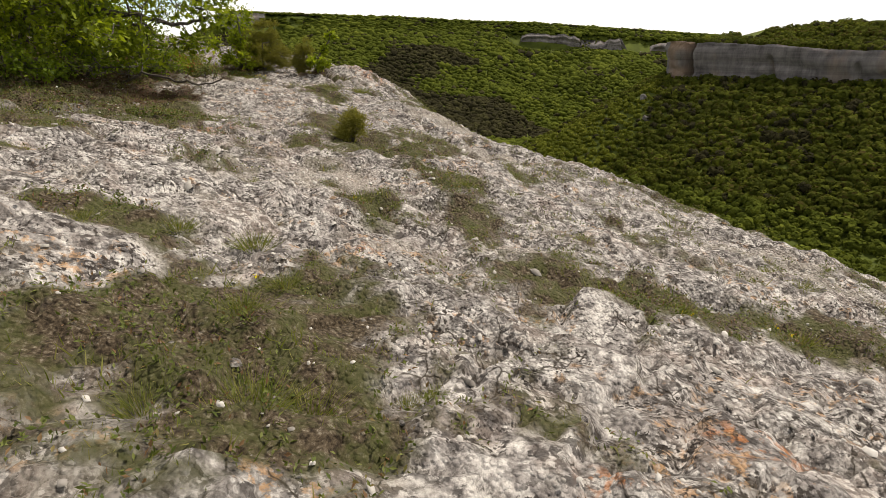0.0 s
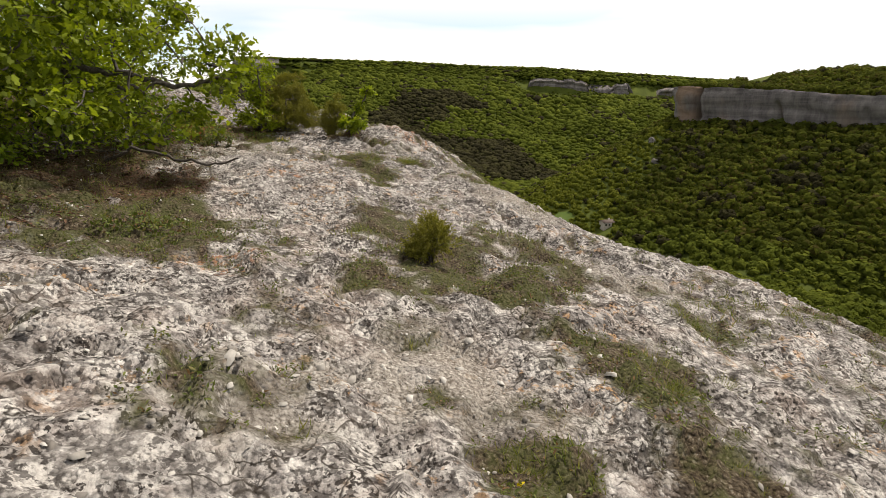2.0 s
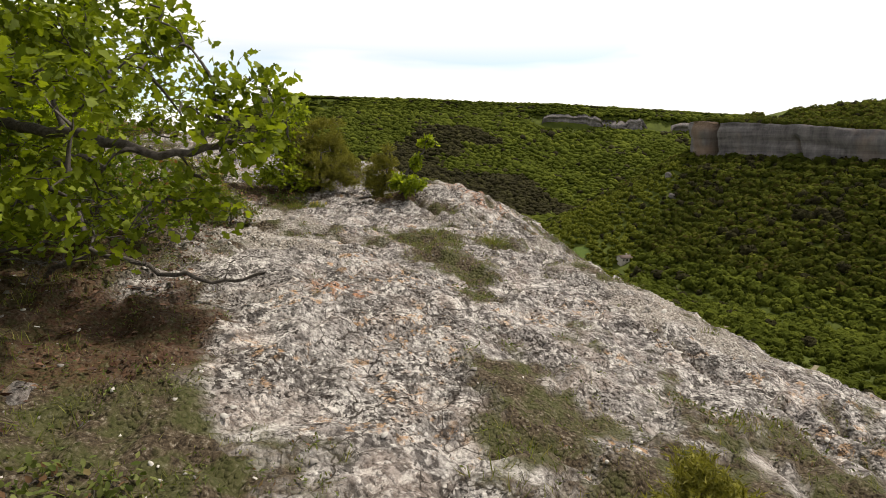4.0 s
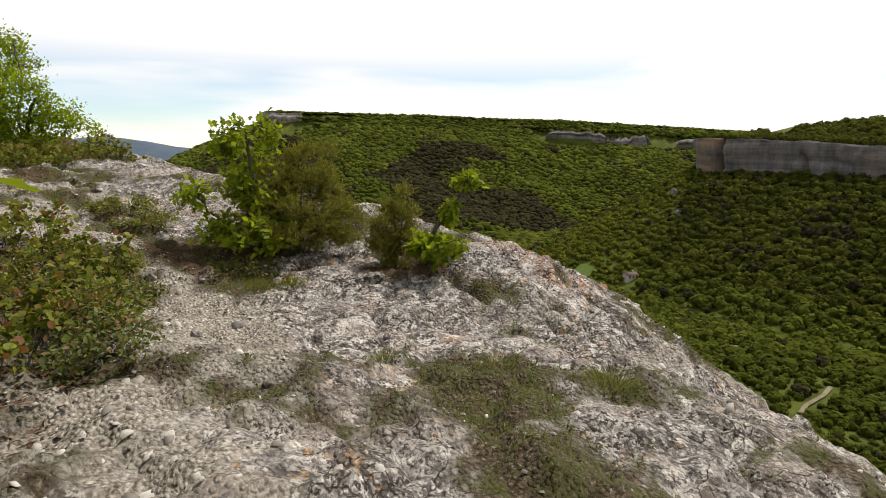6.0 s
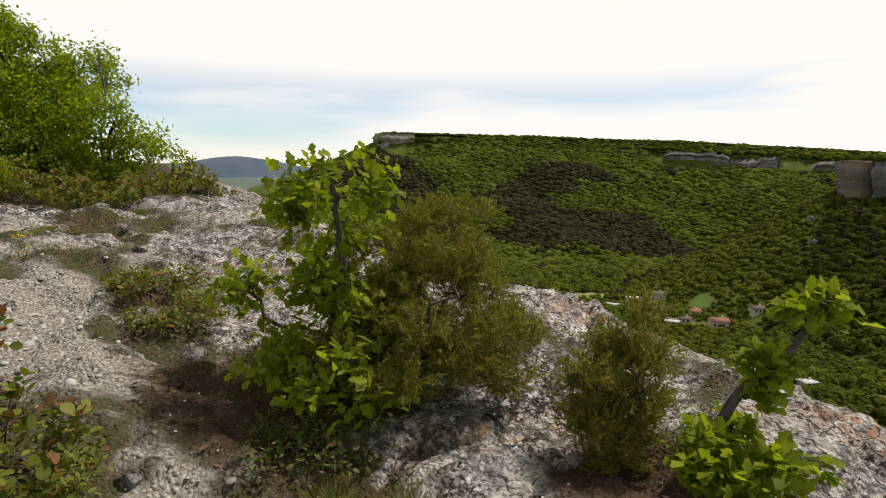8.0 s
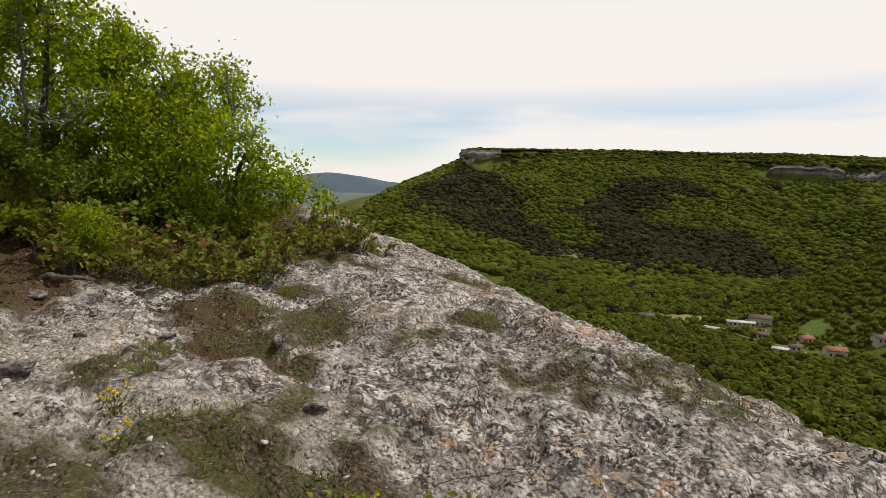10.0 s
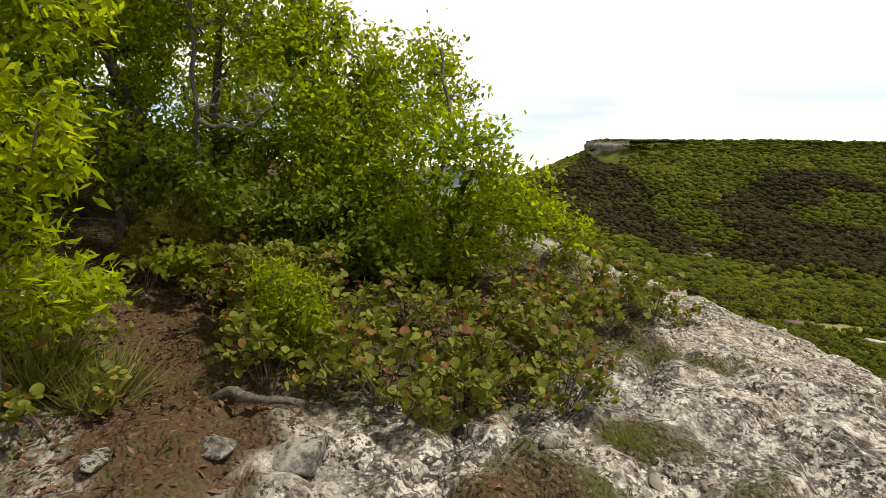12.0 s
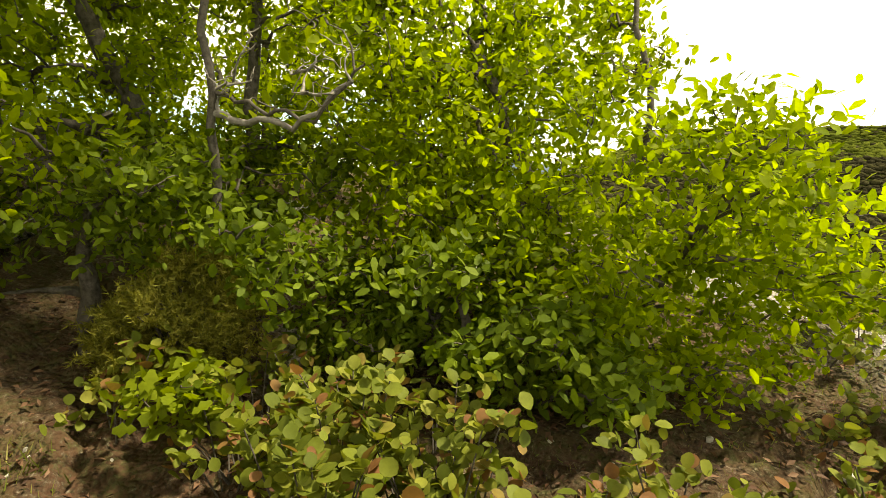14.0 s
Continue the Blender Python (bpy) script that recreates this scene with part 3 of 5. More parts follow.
def ground():
    xs, ys = lines(-12.4, 4.2, 0.05, 4500, 4500, 19), lines(0.9, 20.4, 0.05, 4500, 4800, 19)
    gx, gy = np.meshgrid(xs, ys)
    x, y = gx.ravel(), gy.ravel()
    z, out = lay(x, y)
    z = z + fine_relief(x, y)
    soil, gravel = masks(x, y)
    meadow = np.maximum(smooth(6, 14, out), smooth(30, 45, np.hypot(x + 4, y - 10)))
    n, m = len(xs), len(ys)
    q = np.arange(n * m).reshape(m, n)
    faces = np.stack([q[:-1, :-1].ravel(), q[:-1, 1:].ravel(), q[1:, 1:].ravel(), q[1:, :-1].ravel()], 1)
    me = mesh_of("ground", np.stack([x, y, z], 1), faces, M_GROUND, True)
    for name, values in (("soil", soil), ("gravel", gravel), ("meadow", meadow), ("rust", rusty(x, y)), ("lichen", smooth(0.1, 0.7, patches(x, y, LICHEN)))):
        me.attributes.new(name, "FLOAT", "POINT").data.foreach_set("value", values.astype(np.float32))
    tagged(new("ground", me), "weathered grey limestone clifftop, falling to a wooded valley", "ground", kind="structure")


ground()


# ---- cliffs across the valley ----
def cliff(name, pts, tops, tall, seed, label, thick=27.0, mat=None, cap=0.3, ragged=3.6, cleft=None, broken=0.0):
    """A wall of rock along a line, with pillars, ledges and a ragged top (its height given point by point), and a cap that runs back over the plateau; a cleft parts a buttress from the wall."""
    length = np.cumsum([0] + [math.hypot(b[0] - a[0], b[1] - a[1]) for a, b in zip(pts[:-1], pts[1:])])
    s = np.arange(0, length[-1], 1.2)
    px, py = np.interp(s, length, [p[0] for p in pts]), np.interp(s, length, [p[1] for p in pts])
    tx, ty = np.gradient(px), np.gradient(py)
    norm = np.hypot(tx, ty)
    nx, ny = ty / norm, -tx / norm
    top = np.interp(s, length, tops)
    levels = 22
    u = np.linspace(0, 1, levels)
    S, U = np.meshgrid(s, u)
    pillar = 6.0 * (fbm(S / 21 + 0.5 * U, U * 1.4, 4, seed) - 0.5) + 7.0 * (fbm(S / 55, U * 0.5, 2, seed + 3) - 0.5)
    crack = -5.0 * smooth(0.86, 0.97, vnoise(S / 9 + U, U * 1.5, seed + 5))
    ledge = 3.4 * (vnoise(U * 7 + 0.8 * fbm(S / 30, U, 2, seed + 8), S / 60, seed + 7) - 0.5) + 2.4 * smooth(0.55, 0.75, U) * smooth(0.97, 0.8, U) - 1.6 * smooth(0.25, 0.0, U)
    off = pillar + crack + ledge
    stain = np.zeros(S.shape)
    if cleft is not None:
        at = cleft + 1.6 * (fbm(U * 4, U * 0, 2, seed + 2) - 0.5)
        off = off - 15.0 * np.exp(-((S - at) / 2.6) ** 2) + 2.5 * smooth(14, 9, np.abs(S - cleft + 8)) * (0.6 + 0.4 * U)
        stain = smooth(10, 6, np.abs(S - cleft + 9)) * smooth(0.15, 0.6, fbm(S / 9, U * 3, 3, seed + 4))
    ht = top[None] - tall * (1 - U) - ragged * fbm(S / 16, S * 0, 3, seed + 9) ** 1.5 * U - broken * smooth(0.48, 0.60, fbm(S / 42, S * 0, 3, seed + 11)) * U
    X, Y = px[None] - nx[None] * off * -1, py[None] - ny[None] * off * -1
    rows = [np.stack([X, Y, ht], -1)]
    back = np.stack([px - nx * thick, py - ny * thick, top - cap], -1)
    rows.append(back[None])
    foot = np.stack([px - nx * thick, py - ny * thick, top - tall - 6.0], -1)
    grid = np.concatenate([*rows, foot[None]])
    k, n = grid.shape[:2]
    q = np.arange(k * n).reshape(k, n)
    faces = np.stack([q[:-1, :-1].ravel(), q[:-1, 1:].ravel(), q[1:, 1:].ravel(), q[1:, :-1].ravel()], 1)
    me = mesh_of(name, grid.reshape(-1, 3), faces, mat or M_CLIFF)
    me.attributes.new("stain", "FLOAT", "POINT").data.foreach_set("value", np.concatenate([stain.ravel(), np.zeros(2 * n)]).astype(np.float32))
    tagged(new(name, me), label, "cliff", kind="structure")


cliff("cliff_1", RIM_RIGHT[1:11][::-1], [17, 17.4, 18, 18.2, 15.2, 10, 6, 4.5, 3, 3], 34, 3, "grey limestone cliff below a wooded tableland", cleft=293.0)
cliff("cliff_2", [(-352, 960), (-328, 870), (-308, 853), (-262, 874)], [64, 65, 65, 63], 33, 13, "pale limestone bluff at the tip of the tableland", 16.0, M_PALECLIFF, 9.0, 9.0)
cliff("cliff_3", [(92, 946), (150, 942), (240, 950), (330, 966), (420, 1002)], [43, 42.5, 39, 32, 27], 20, 17, "grey limestone cliff band in the wooded slope", 12.0, M_CLIFF, 7.0, 7.0, broken=17.0)


# ---- woods across the valley ----
TRACKS = [[(86, 272), (98, 275), (109, 274), (118, 270)], [(97, 185), (105, 196), (113, 205), (124, 214), (131, 222)], [(-22, 452), (-2, 424), (16, 410), (32, 398), (52, 380), (72, 362)]]
FIELDS = [(3, 441, 22, 11), (38, 425, 26, 10), (60, 374, 20, 9), (-36, 497, 22, 6), (88, 274, 13, 6), (73, 415, 11, 12), (96, 380, 8, 6)]


DARK = [(-290, 760, 58, 98), (-255, 725, 65, 63), (-205, 668, 72, 39), (-165, 660, 44, 28), (-99, 746, 38, 36), (-80, 780, 38, 42), (-50, 825, 38, 36), (-11, 858, 49, 20), (-40, 715, 65, 49), (25, 700, 65, 45), (70, 690, 58, 35), (-60, 672, 51, 28), (110, 705, 51, 31), (40, 745, 42, 30)]
CLEARINGS = [(-117, 692, 30, 20), (-175, 790, 55, 48)]


def spray_clump():
    """A small tree crown: tufts of foliage facing outwards over a low core, with a ragged outline."""
    rng = np.random.default_rng(12)
    core, cf = ico(1)
    vs, fs = [core * 0.72], [cf]
    k, n = len(core), 22
    for j in range(n):
        zz = 1 - 1.35 * (j + 0.5) / n
        a, r = j * 2.39996, math.sqrt(max(0, 1 - zz * zz))
        d = np.array([r * math.cos(a), r * math.sin(a), zz]) + rng.normal(size=3) * 0.22
        d /= np.linalg.norm(d)
        side = np.cross(d, rng.normal(size=3))
        side /= np.linalg.norm(side)
        other = np.cross(d, side)
        c, q = d * rng.uniform(0.68, 1.04), rng.uniform(0.30, 0.50)
        tip = c + d * q * 0.3
        vs.append(np.array([c + side * q - d * 0.1, c + other * q - d * 0.1, c - side * q * 0.8 - other * q * 0.6 - d * 0.1, tip]))
        fs.append(np.array([(0, 1, 3), (1, 2, 3), (2, 0, 3)]) + k)
        k += 4
    return np.concatenate(vs), np.concatenate(fs)


def woods():
    cv, cf = ico(1)
    cv2 = cv * np.array([1.05, 1.05, 1.0])
    spots = []
    for x0, x1, y0, y1, gap in ((-150, 400, 110, 540, 3.9), (-420, 620, 540, 1000, 4.5), (-420, 620, 860, 1150, 5.5)):
        gx, gy = np.meshgrid(np.arange(x0, x1, gap), np.arange(y0, y1, gap))
        gx, gy = gx.ravel() + RNG.uniform(-0.48, 0.48, gx.size) * gap, gy.ravel() + RNG.uniform(-0.48, 0.48, gx.size) * gap
        spots.append((gx, gy, np.full(gx.size, gap)))
    x, y, gap = (np.concatenate(c) for c in zip(*spots))
    ang = np.degrees(np.arctan2(-(x + 4), y - 10))
    keep = (ang > -44) & (ang < 52)
    d, s = seg_dist(x, y, BROW)
    keep &= (s > 0) & (d > 60)
    for rim, bare, clear in ((RIM_RIGHT, -7, 3), (RIM_FAR, -1, 3)):
        dd, ss = seg_dist(x, y, rim)
        o = np.where(ss < 0, dd, -dd)
        keep &= ~((o > bare) & (o < clear)) & (o > -140)
    keep &= ~((x > 0.44 * y + 12) & (y > 480))
    keep &= np.hypot(x + 285, y - 858) > 17
    for way in TRACKS:
        keep &= seg_dist(x, y, way)[0] > 3.2
    thin = patches(x, y, FIELDS)
    keep &= thin < 0.25 + 0.3 * RNG.random(x.size)
    keep &= ~((gap < 5) & (y > 860) & (seg_dist(x, y, RIM_FAR)[1] > 0))
    x, y, gap = x[keep], y[keep], gap[keep]
    z = lay(x, y)[0]
    for rim in (RIM_RIGHT, RIM_FAR):
        dd, ss = seg_dist(x, y, rim)
        o = np.where(ss < 0, dd, -dd)
        z = np.where((o > -24) & (o <= 0) & (rim is RIM_RIGHT), 15.5 - 7.8 * np.clip((483 - y) / 108, 0, 1.3), z)
    cliffs = (o > 24) & (o < 44) & (x > 80) & (x < 430) & (y > 880)
    lowscrub = np.hypot((x - 105) / 50, (y - 200) / 45) < 1
    floor_low = z < FLOOR + 6
    size = gap * RNG.uniform(0.55, 0.95, x.size) * np.where(floor_low, RNG.uniform(0.6, 1.35, x.size), RNG.uniform(0.75, 1.3, x.size)) * np.where(lowscrub, RNG.uniform(0.5, 0.95, x.size), 1.0) * np.where(cliffs, 0.45, 1.0)
    sizes = np.stack([size * RNG.uniform(0.9, 1.15, x.size), size * RNG.uniform(0.9, 1.15, x.size), size * RNG.uniform(0.65, 1.0, x.size)], 1)
    ridge = fbm(x / 70, y / 70, 3, 77)
    d, s = seg_dist(x, y, RIM_FAR)
    wob = 0.5 * (fbm(x / 40, y / 40, 3, 78) - 0.5)
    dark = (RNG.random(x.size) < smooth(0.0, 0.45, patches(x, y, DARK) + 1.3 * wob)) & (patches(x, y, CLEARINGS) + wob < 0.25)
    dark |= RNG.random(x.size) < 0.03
    near_slope = (seg_dist(x, y, RIM_RIGHT)[0] < 300) & (y < 600) & (x > 30)
    spur = near_slope & (z < -9) & (((176 - x) * 0.97 + (484 - y) * 0.22) / (np.hypot(x - 176, y - 484) + 1) + 0.25 * wob > 0.72)
    sizes = sizes * np.where(spur, 0.72, 1.0)[:, None]
    sizes[:, 2] *= np.where(z > 40, 0.55, 1.0)
    near = ~dark & near_slope & ~spur & (z > -72)
    leafy = spray_clump()
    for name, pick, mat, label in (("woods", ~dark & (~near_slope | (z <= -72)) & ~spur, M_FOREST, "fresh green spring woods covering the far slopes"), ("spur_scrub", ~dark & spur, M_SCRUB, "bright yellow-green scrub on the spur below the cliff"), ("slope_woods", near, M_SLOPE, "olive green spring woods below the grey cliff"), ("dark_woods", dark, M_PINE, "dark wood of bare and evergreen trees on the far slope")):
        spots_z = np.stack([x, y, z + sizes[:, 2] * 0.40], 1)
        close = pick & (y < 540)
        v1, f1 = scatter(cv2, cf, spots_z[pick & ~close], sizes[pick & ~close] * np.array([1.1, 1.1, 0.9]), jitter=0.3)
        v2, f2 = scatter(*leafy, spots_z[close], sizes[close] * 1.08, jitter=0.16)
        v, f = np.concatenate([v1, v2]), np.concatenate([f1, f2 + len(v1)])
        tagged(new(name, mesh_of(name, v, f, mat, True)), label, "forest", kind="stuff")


woods()


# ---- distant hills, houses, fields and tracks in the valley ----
# bluish base colours of hills and plain carry the haze of distance
M_HILL = plain_material("distant woods with painted haze", (0.045, 0.075, 0.12), (0.075, 0.11, 0.15), 0.004, 1.0)
M_PLAIN = plain_material("distant plain with painted haze", (0.07, 0.11, 0.10), (0.12, 0.16, 0.12), 0.006, 1.0)
M_MEADOW = plain_material("mown meadow", (0.06, 0.105, 0.013), (0.095, 0.145, 0.02), 0.3, 1.0)
M_HAY = plain_material("pale dry meadow", (0.16, 0.17, 0.05), (0.27, 0.26, 0.10), 0.1, 1.0)
M_TRACK = plain_material("pale dirt track", (0.15, 0.13, 0.08), (0.25, 0.22, 0.155), 0.4, 1.0)
M_PLASTER = plain_material("whitewashed wall", (0.34, 0.31, 0.28), (0.52, 0.49, 0.45), 0.6)
M_TILE = plain_material("red roof tiles", (0.19, 0.075, 0.05), (0.32, 0.14, 0.10), 0.5)
M_BROWNROOF = plain_material("brown roof", (0.07, 0.05, 0.045), (0.14, 0.10, 0.085), 0.5)
M_WHITEROOF = plain_material("pale sheet roof", (0.42, 0.42, 0.43), (0.62, 0.61, 0.60), 0.5, 0.5)
M_PANE = plain_material("dark window", (0.02, 0.022, 0.025), (0.04, 0.042, 0.045), 1.0, 0.2)


def sheet(name, grid, mat, label, category, kind="structure", flip=False):
    k, n = grid.shape[:2]
    q = np.arange(k * n).reshape(k, n)
    faces = np.stack([q[:-1, :-1].ravel(), q[:-1, 1:].ravel(), q[1:, 1:].ravel(), q[1:, :-1].ravel()], 1)
    return tagged(new(name, mesh_of(name, grid.reshape(-1, 3), faces, mat, True)), label, category, kind=kind)


def hill(name, far, yaw0, yaw1, base, rise, seed, mat, label, peak=None):
    a = np.radians(np.linspace(yaw0, yaw1, 160))
    deep = np.linspace(0, 1, 14)[:, None]
    r = far + deep * far * 0.35
    top = base + rise * (0.35 + 0.9 * fbm(np.degrees(a)[None] / 9 + deep * 0.6, deep * 1.5 + a[None] * 0, 4, seed))
    if peak:
        top = top + peak[1] * np.exp(-((np.degrees(a)[None] - peak[0]) / peak[2]) ** 2)
    z = FLOOR - 6 + (top - FLOOR) * smooth(0, 0.8, deep + a[None] * 0)
    sheet(name, np.stack([-np.sin(a)[None] * r - 4, np.cos(a)[None] * r + 10, z], -1), mat, label, "hills")


# backdrop hills, with the haze painted into their colour
hill("backdrop_1", 2300, 8, 75, -70, 50, 3, M_PLAIN, "green foothills beyond the valley mouth with haze painted in")
hill("backdrop_2", 3300, 5, 78, -20, 75, 8, M_HILL, "distant wooded hills with haze blue painted in", (33.5, 62, 4.5))


def strip(name, pts, width, mat, label, category):
    pts = np.array(pts, float)
    s = np.linspace(0, len(pts) - 1, 40)
    px, py = np.interp(s, np.arange(len(pts)), pts[:, 0]), np.interp(s, np.arange(len(pts)), pts[:, 1])
    tx, ty = np.gradient(px), np.gradient(py)
    nn = np.hypot(tx, ty)
    side = np.linspace(-0.5, 0.5, 5)[:, None] * width * (0.8 + 0.4 * fbm(s[None] * 1.5, s[None] * 0, 2, 4))
    x, y = px[None] - ty[None] / nn * side, py[None] + tx[None] / nn * side
    sheet(name, np.stack([x, y, lay(x, y)[0] + 0.6], -1), mat, label, category)


def field(name, cx, cy, rx, ry, mat, label, seed):
    a, r = np.meshgrid(np.linspace(0, 6.2832, 40), np.linspace(0.02, 1, 7))
    w = r * (0.8 + 0.4 * fbm(np.cos(a) * 2, np.sin(a) * 2, 2, seed))
    x, y = cx + rx * w * np.cos(a), cy + ry * w * np.sin(a)
    sheet(name, np.stack([x, y, lay(x, y)[0] + 0.45], -1), mat, label, "meadow")


strip("road", TRACKS[0], 2.6, M_TRACK, "pale gravel road beside a farmstead", "road")
strip("track", TRACKS[1], 1.5, M_TRACK, "pale dirt track through scrub", "track")
strip("lane", TRACKS[2], 2.0, M_TRACK, "pale village lane", "road")
field("meadow_1", 3, 443, 17, 9, M_HAY, "pale green meadow beside the village", 2)
field("meadow_3", -36, 497, 20, 6, M_MEADOW, "bright green meadow among trees", 4)
field("meadow_4", 73, 415, 9, 10, M_MEADOW, "bright green meadow below the wooded spur", 5)


def box_mesh(name, x0, x1, y0, y1, z0, z1, mat):
    v = np.array([(x, y, z) for z in (z0, z1) for y in (y0, y1) for x in (x0, x1)], float)
    f = np.array([(0, 2, 3, 1), (4, 5, 7, 6), (0, 1, 5, 4), (1, 3, 7, 5), (3, 2, 6, 7), (2, 0, 4, 6)])
    return mesh_of(name, v, f, mat)


def house(x, y, turn, length, depth, tall, roof_mat, label, pitch=0.45, lift=0.0):
    """A gabled house: wall, roof with eaves, chimney, windows and a door."""
    h = tagged(new("house"), label, "house", "village houses")
    h.matrix_world = pose(x, y, float(lay(np.array([x]), np.array([y]))[0][0]) + 0.2 + lift, 0, 0, turn)
    length, depth, tall = length * 0.8, depth * 0.8, tall * 0.8
    l, d, rise = length / 2, depth / 2, depth / 2 * pitch
    v = np.array([(-l, -d, -3), (l, -d, -3), (l, d, -3), (-l, d, -3), (-l, -d, tall), (l, -d, tall), (l, d, tall), (-l, d, tall), (-l, 0, tall + rise), (l, 0, tall + rise)], float)
    part("wall", mesh_of("wall", v, [np.array([(0, 1, 5, 4), (2, 3, 7, 6)]), np.array([(1, 2, 6, 9, 5), (3, 0, 4, 8, 7)])], M_PLASTER), h)
    e, t = 0.6, 0.22
    rv = []
    for s in (-l - e, l + e):
        rv += [(s, -d - e, tall - e * pitch), (s, 0, tall + rise), (s, d + e, tall - e * pitch), (s, -d - e, tall - e * pitch + t), (s, 0, tall + rise + t), (s, d + e, tall - e * pitch + t)]
    rf = np.array([(3, 9, 10, 4), (4, 10, 11, 5), (0, 1, 7, 6), (1, 2, 8, 7), (0, 6, 9, 3), (2, 5, 11, 8), (0, 3, 4, 1), (1, 4, 5, 2), (6, 7, 10, 9), (7, 8, 11, 10)])
    roof = part("roof", mesh_of("roof", np.array(rv), rf, roof_mat), h)
    part("chimney", box_mesh("chimney", l * 0.4, l * 0.4 + 0.8, 0.4, 1.2, tall + rise * 0.4, tall + rise + 1.0, M_PLASTER), roof)
    for s in np.arange(-l + 1.2, l - 1.2, 2.6):
        for side in (-1, 1):
            y0 = side * d
            part("window", box_mesh("window", s, s + 1.1, min(y0, y0 + side * 0.06), max(y0, y0 + side * 0.06), 1.0, 2.3, M_PANE), h)
    return h


house(82, 283, 28, 16, 7, 3.0, M_TILE, "long low farmhouse with a faded red roof beside a road")
house(91, 277, 28, 8, 6, 2.8, M_WHITEROOF, "small shed with a pale sheet roof beside a road", 0.12)
house(75, 371, 10, 12, 8, 5.0, M_TILE, "two-storey whitewashed house with a red tiled roof")
house(99, 386, 20, 10, 7, 4.0, M_BROWNROOF, "brown-roofed house among trees above the village")
house(49, 366, -15, 9, 6, 3.4, M_WHITEROOF, "low white building with a pale roof", 0.2)
house(57, 374, 12, 8, 6, 3.2, M_BROWNROOF, "small brown-roofed village house")
house(35, 429, 4, 20, 8, 3.6, M_WHITEROOF, "long building with a pale sheet roof", 0.15)
house(47, 436, 4, 16, 9, 6.5, M_BROWNROOF, "large dark-roofed inn behind a long building")
house(19, 407, -22, 15, 6, 3.2, M_WHITEROOF, "long white barn beside a meadow", 0.2)
house(-23, 425, 10, 12, 8, 4.5, M_BROWNROOF, "dark wooden house beside a pale field")
house(66, 398, 30, 9, 7, 3.6, M_TILE, "small red-roofed village house")
house(44, 398, -5, 8, 6, 3.4, M_BROWNROOF, "small brown-roofed house beside the lane")

# a bare scar of earth on the far slope
def scar():
    u, w = np.meshgrid(np.linspace(-1, 1, 40), np.linspace(0, 1, 12))
    x, y = -115 + 24 * u, 640 + 24 * w + 6 * u * u
    z = lay(x, y)[0] + 3.2 * (1 - np.abs(u) ** 3) * (1 - np.abs(2 * w - 1) ** 4) + 2.5 * (fbm(u * 5, w * 3, 3, 6) - 0.5) - 0.6
    sheet("rock_scar", np.stack([x, y, z], -1), M_CLIFF, "bare pale earth scar on the wooded slope", "scar")


scar()


def outcrop(x, y, wide, tall, seed, label):
    """A knob of bare rock that stands out of the scrub."""
    rng = np.random.default_rng(seed)
    v, f = ico(4)
    v = v * (1 + np.array([0.35 * noise.noise(Vector(p) * 1.7 + Vector((seed, 0, 0))) + 0.16 * noise.noise(Vector(p) * 4.5) for p in v]))[:, None]
    for k in range(9):
        n = rng.normal(size=3)
        n /= np.linalg.norm(n)
        v = v - np.maximum(v @ n - rng.uniform(0.5, 0.75), 0)[:, None] * n[None] * 0.9
    ob = tagged(new("outcrop", mesh_of("outcrop", v * np.array([wide, wide * 0.8, tall]), f, M_CLIFF)), label, "rock")
    ob.location = (x, y, float(lay(np.array([x], float), np.array([y], float))[0][0]) + tall * 0.35)


outcrop(150, 465, 3.2, 5.0, 3, "pale limestone knob standing out of the scrub")
outcrop(145, 437, 4.5, 2.6, 5, "weathered grey rock outcrop among scrub")
outcrop(169, 320, 2.6, 1.9, 8, "small grey rock showing through the woods")

# ---- stones ----
def stone(x, y, size, seed, flat=0.4, label="pale grey limestone stone lying on the rock", sink=0.45, name="stone", group="loose stones"):
    v, f = ico(4 if size > 0.14 else 3)
    r = np.random.default_rng(seed)
    off = r.uniform(0, 50, 3)
    bumps = np.array([noise.noise(Vector(p * 1.4 + off)) * 0.45 + noise.noise(Vector(p * 3.5 + off)) * 0.16 for p in v])
    v = v * (1 + bumps)[:, None]
    for k in range(16):
        n = r.normal(size=3)
        n /= np.linalg.norm(n)
        over = np.maximum(v @ n - r.uniform(0.36, 0.58), 0)
        v = v - over[:, None] * n[None] * 0.96
    v = v * np.array([1.0, r.uniform(0.65, 0.95), flat]) * size
    ob = tagged(new(name, mesh_of(name, v, f, M_ROCK)), label, "stone", group)
    z = float(height(np.array([x]), np.array([y]))[0])
    ob.matrix_world = pose(x, y, z + size * flat * (0.5 - sink), r.uniform(-12, 12), r.uniform(-12, 12), r.uniform(0, 360))
    return ob


# ---- plants ----
def leaf_shape(xs, ws, fold=0.16, droop=0.12):
    """A leaf of length 1 along x: two rows of faces beside a folded midrib."""
    n = len(xs)
    mid = [(x, 0, -droop * x * x) for x in xs]
    lft = [(x, w, fold * w - droop * x * x) for x, w in zip(xs, ws)]
    rgt = [(x, -w, fold * w - droop * x * x) for x, w in zip(xs, ws)]
    f = [(k, k + 1, n + k + 1, n + k) for k in range(n - 1)] + [(k + 1, k, 2 * n + k, 2 * n + k + 1) for k in range(n - 1)]
    return np.array(mid + lft + rgt, float), np.array(f)


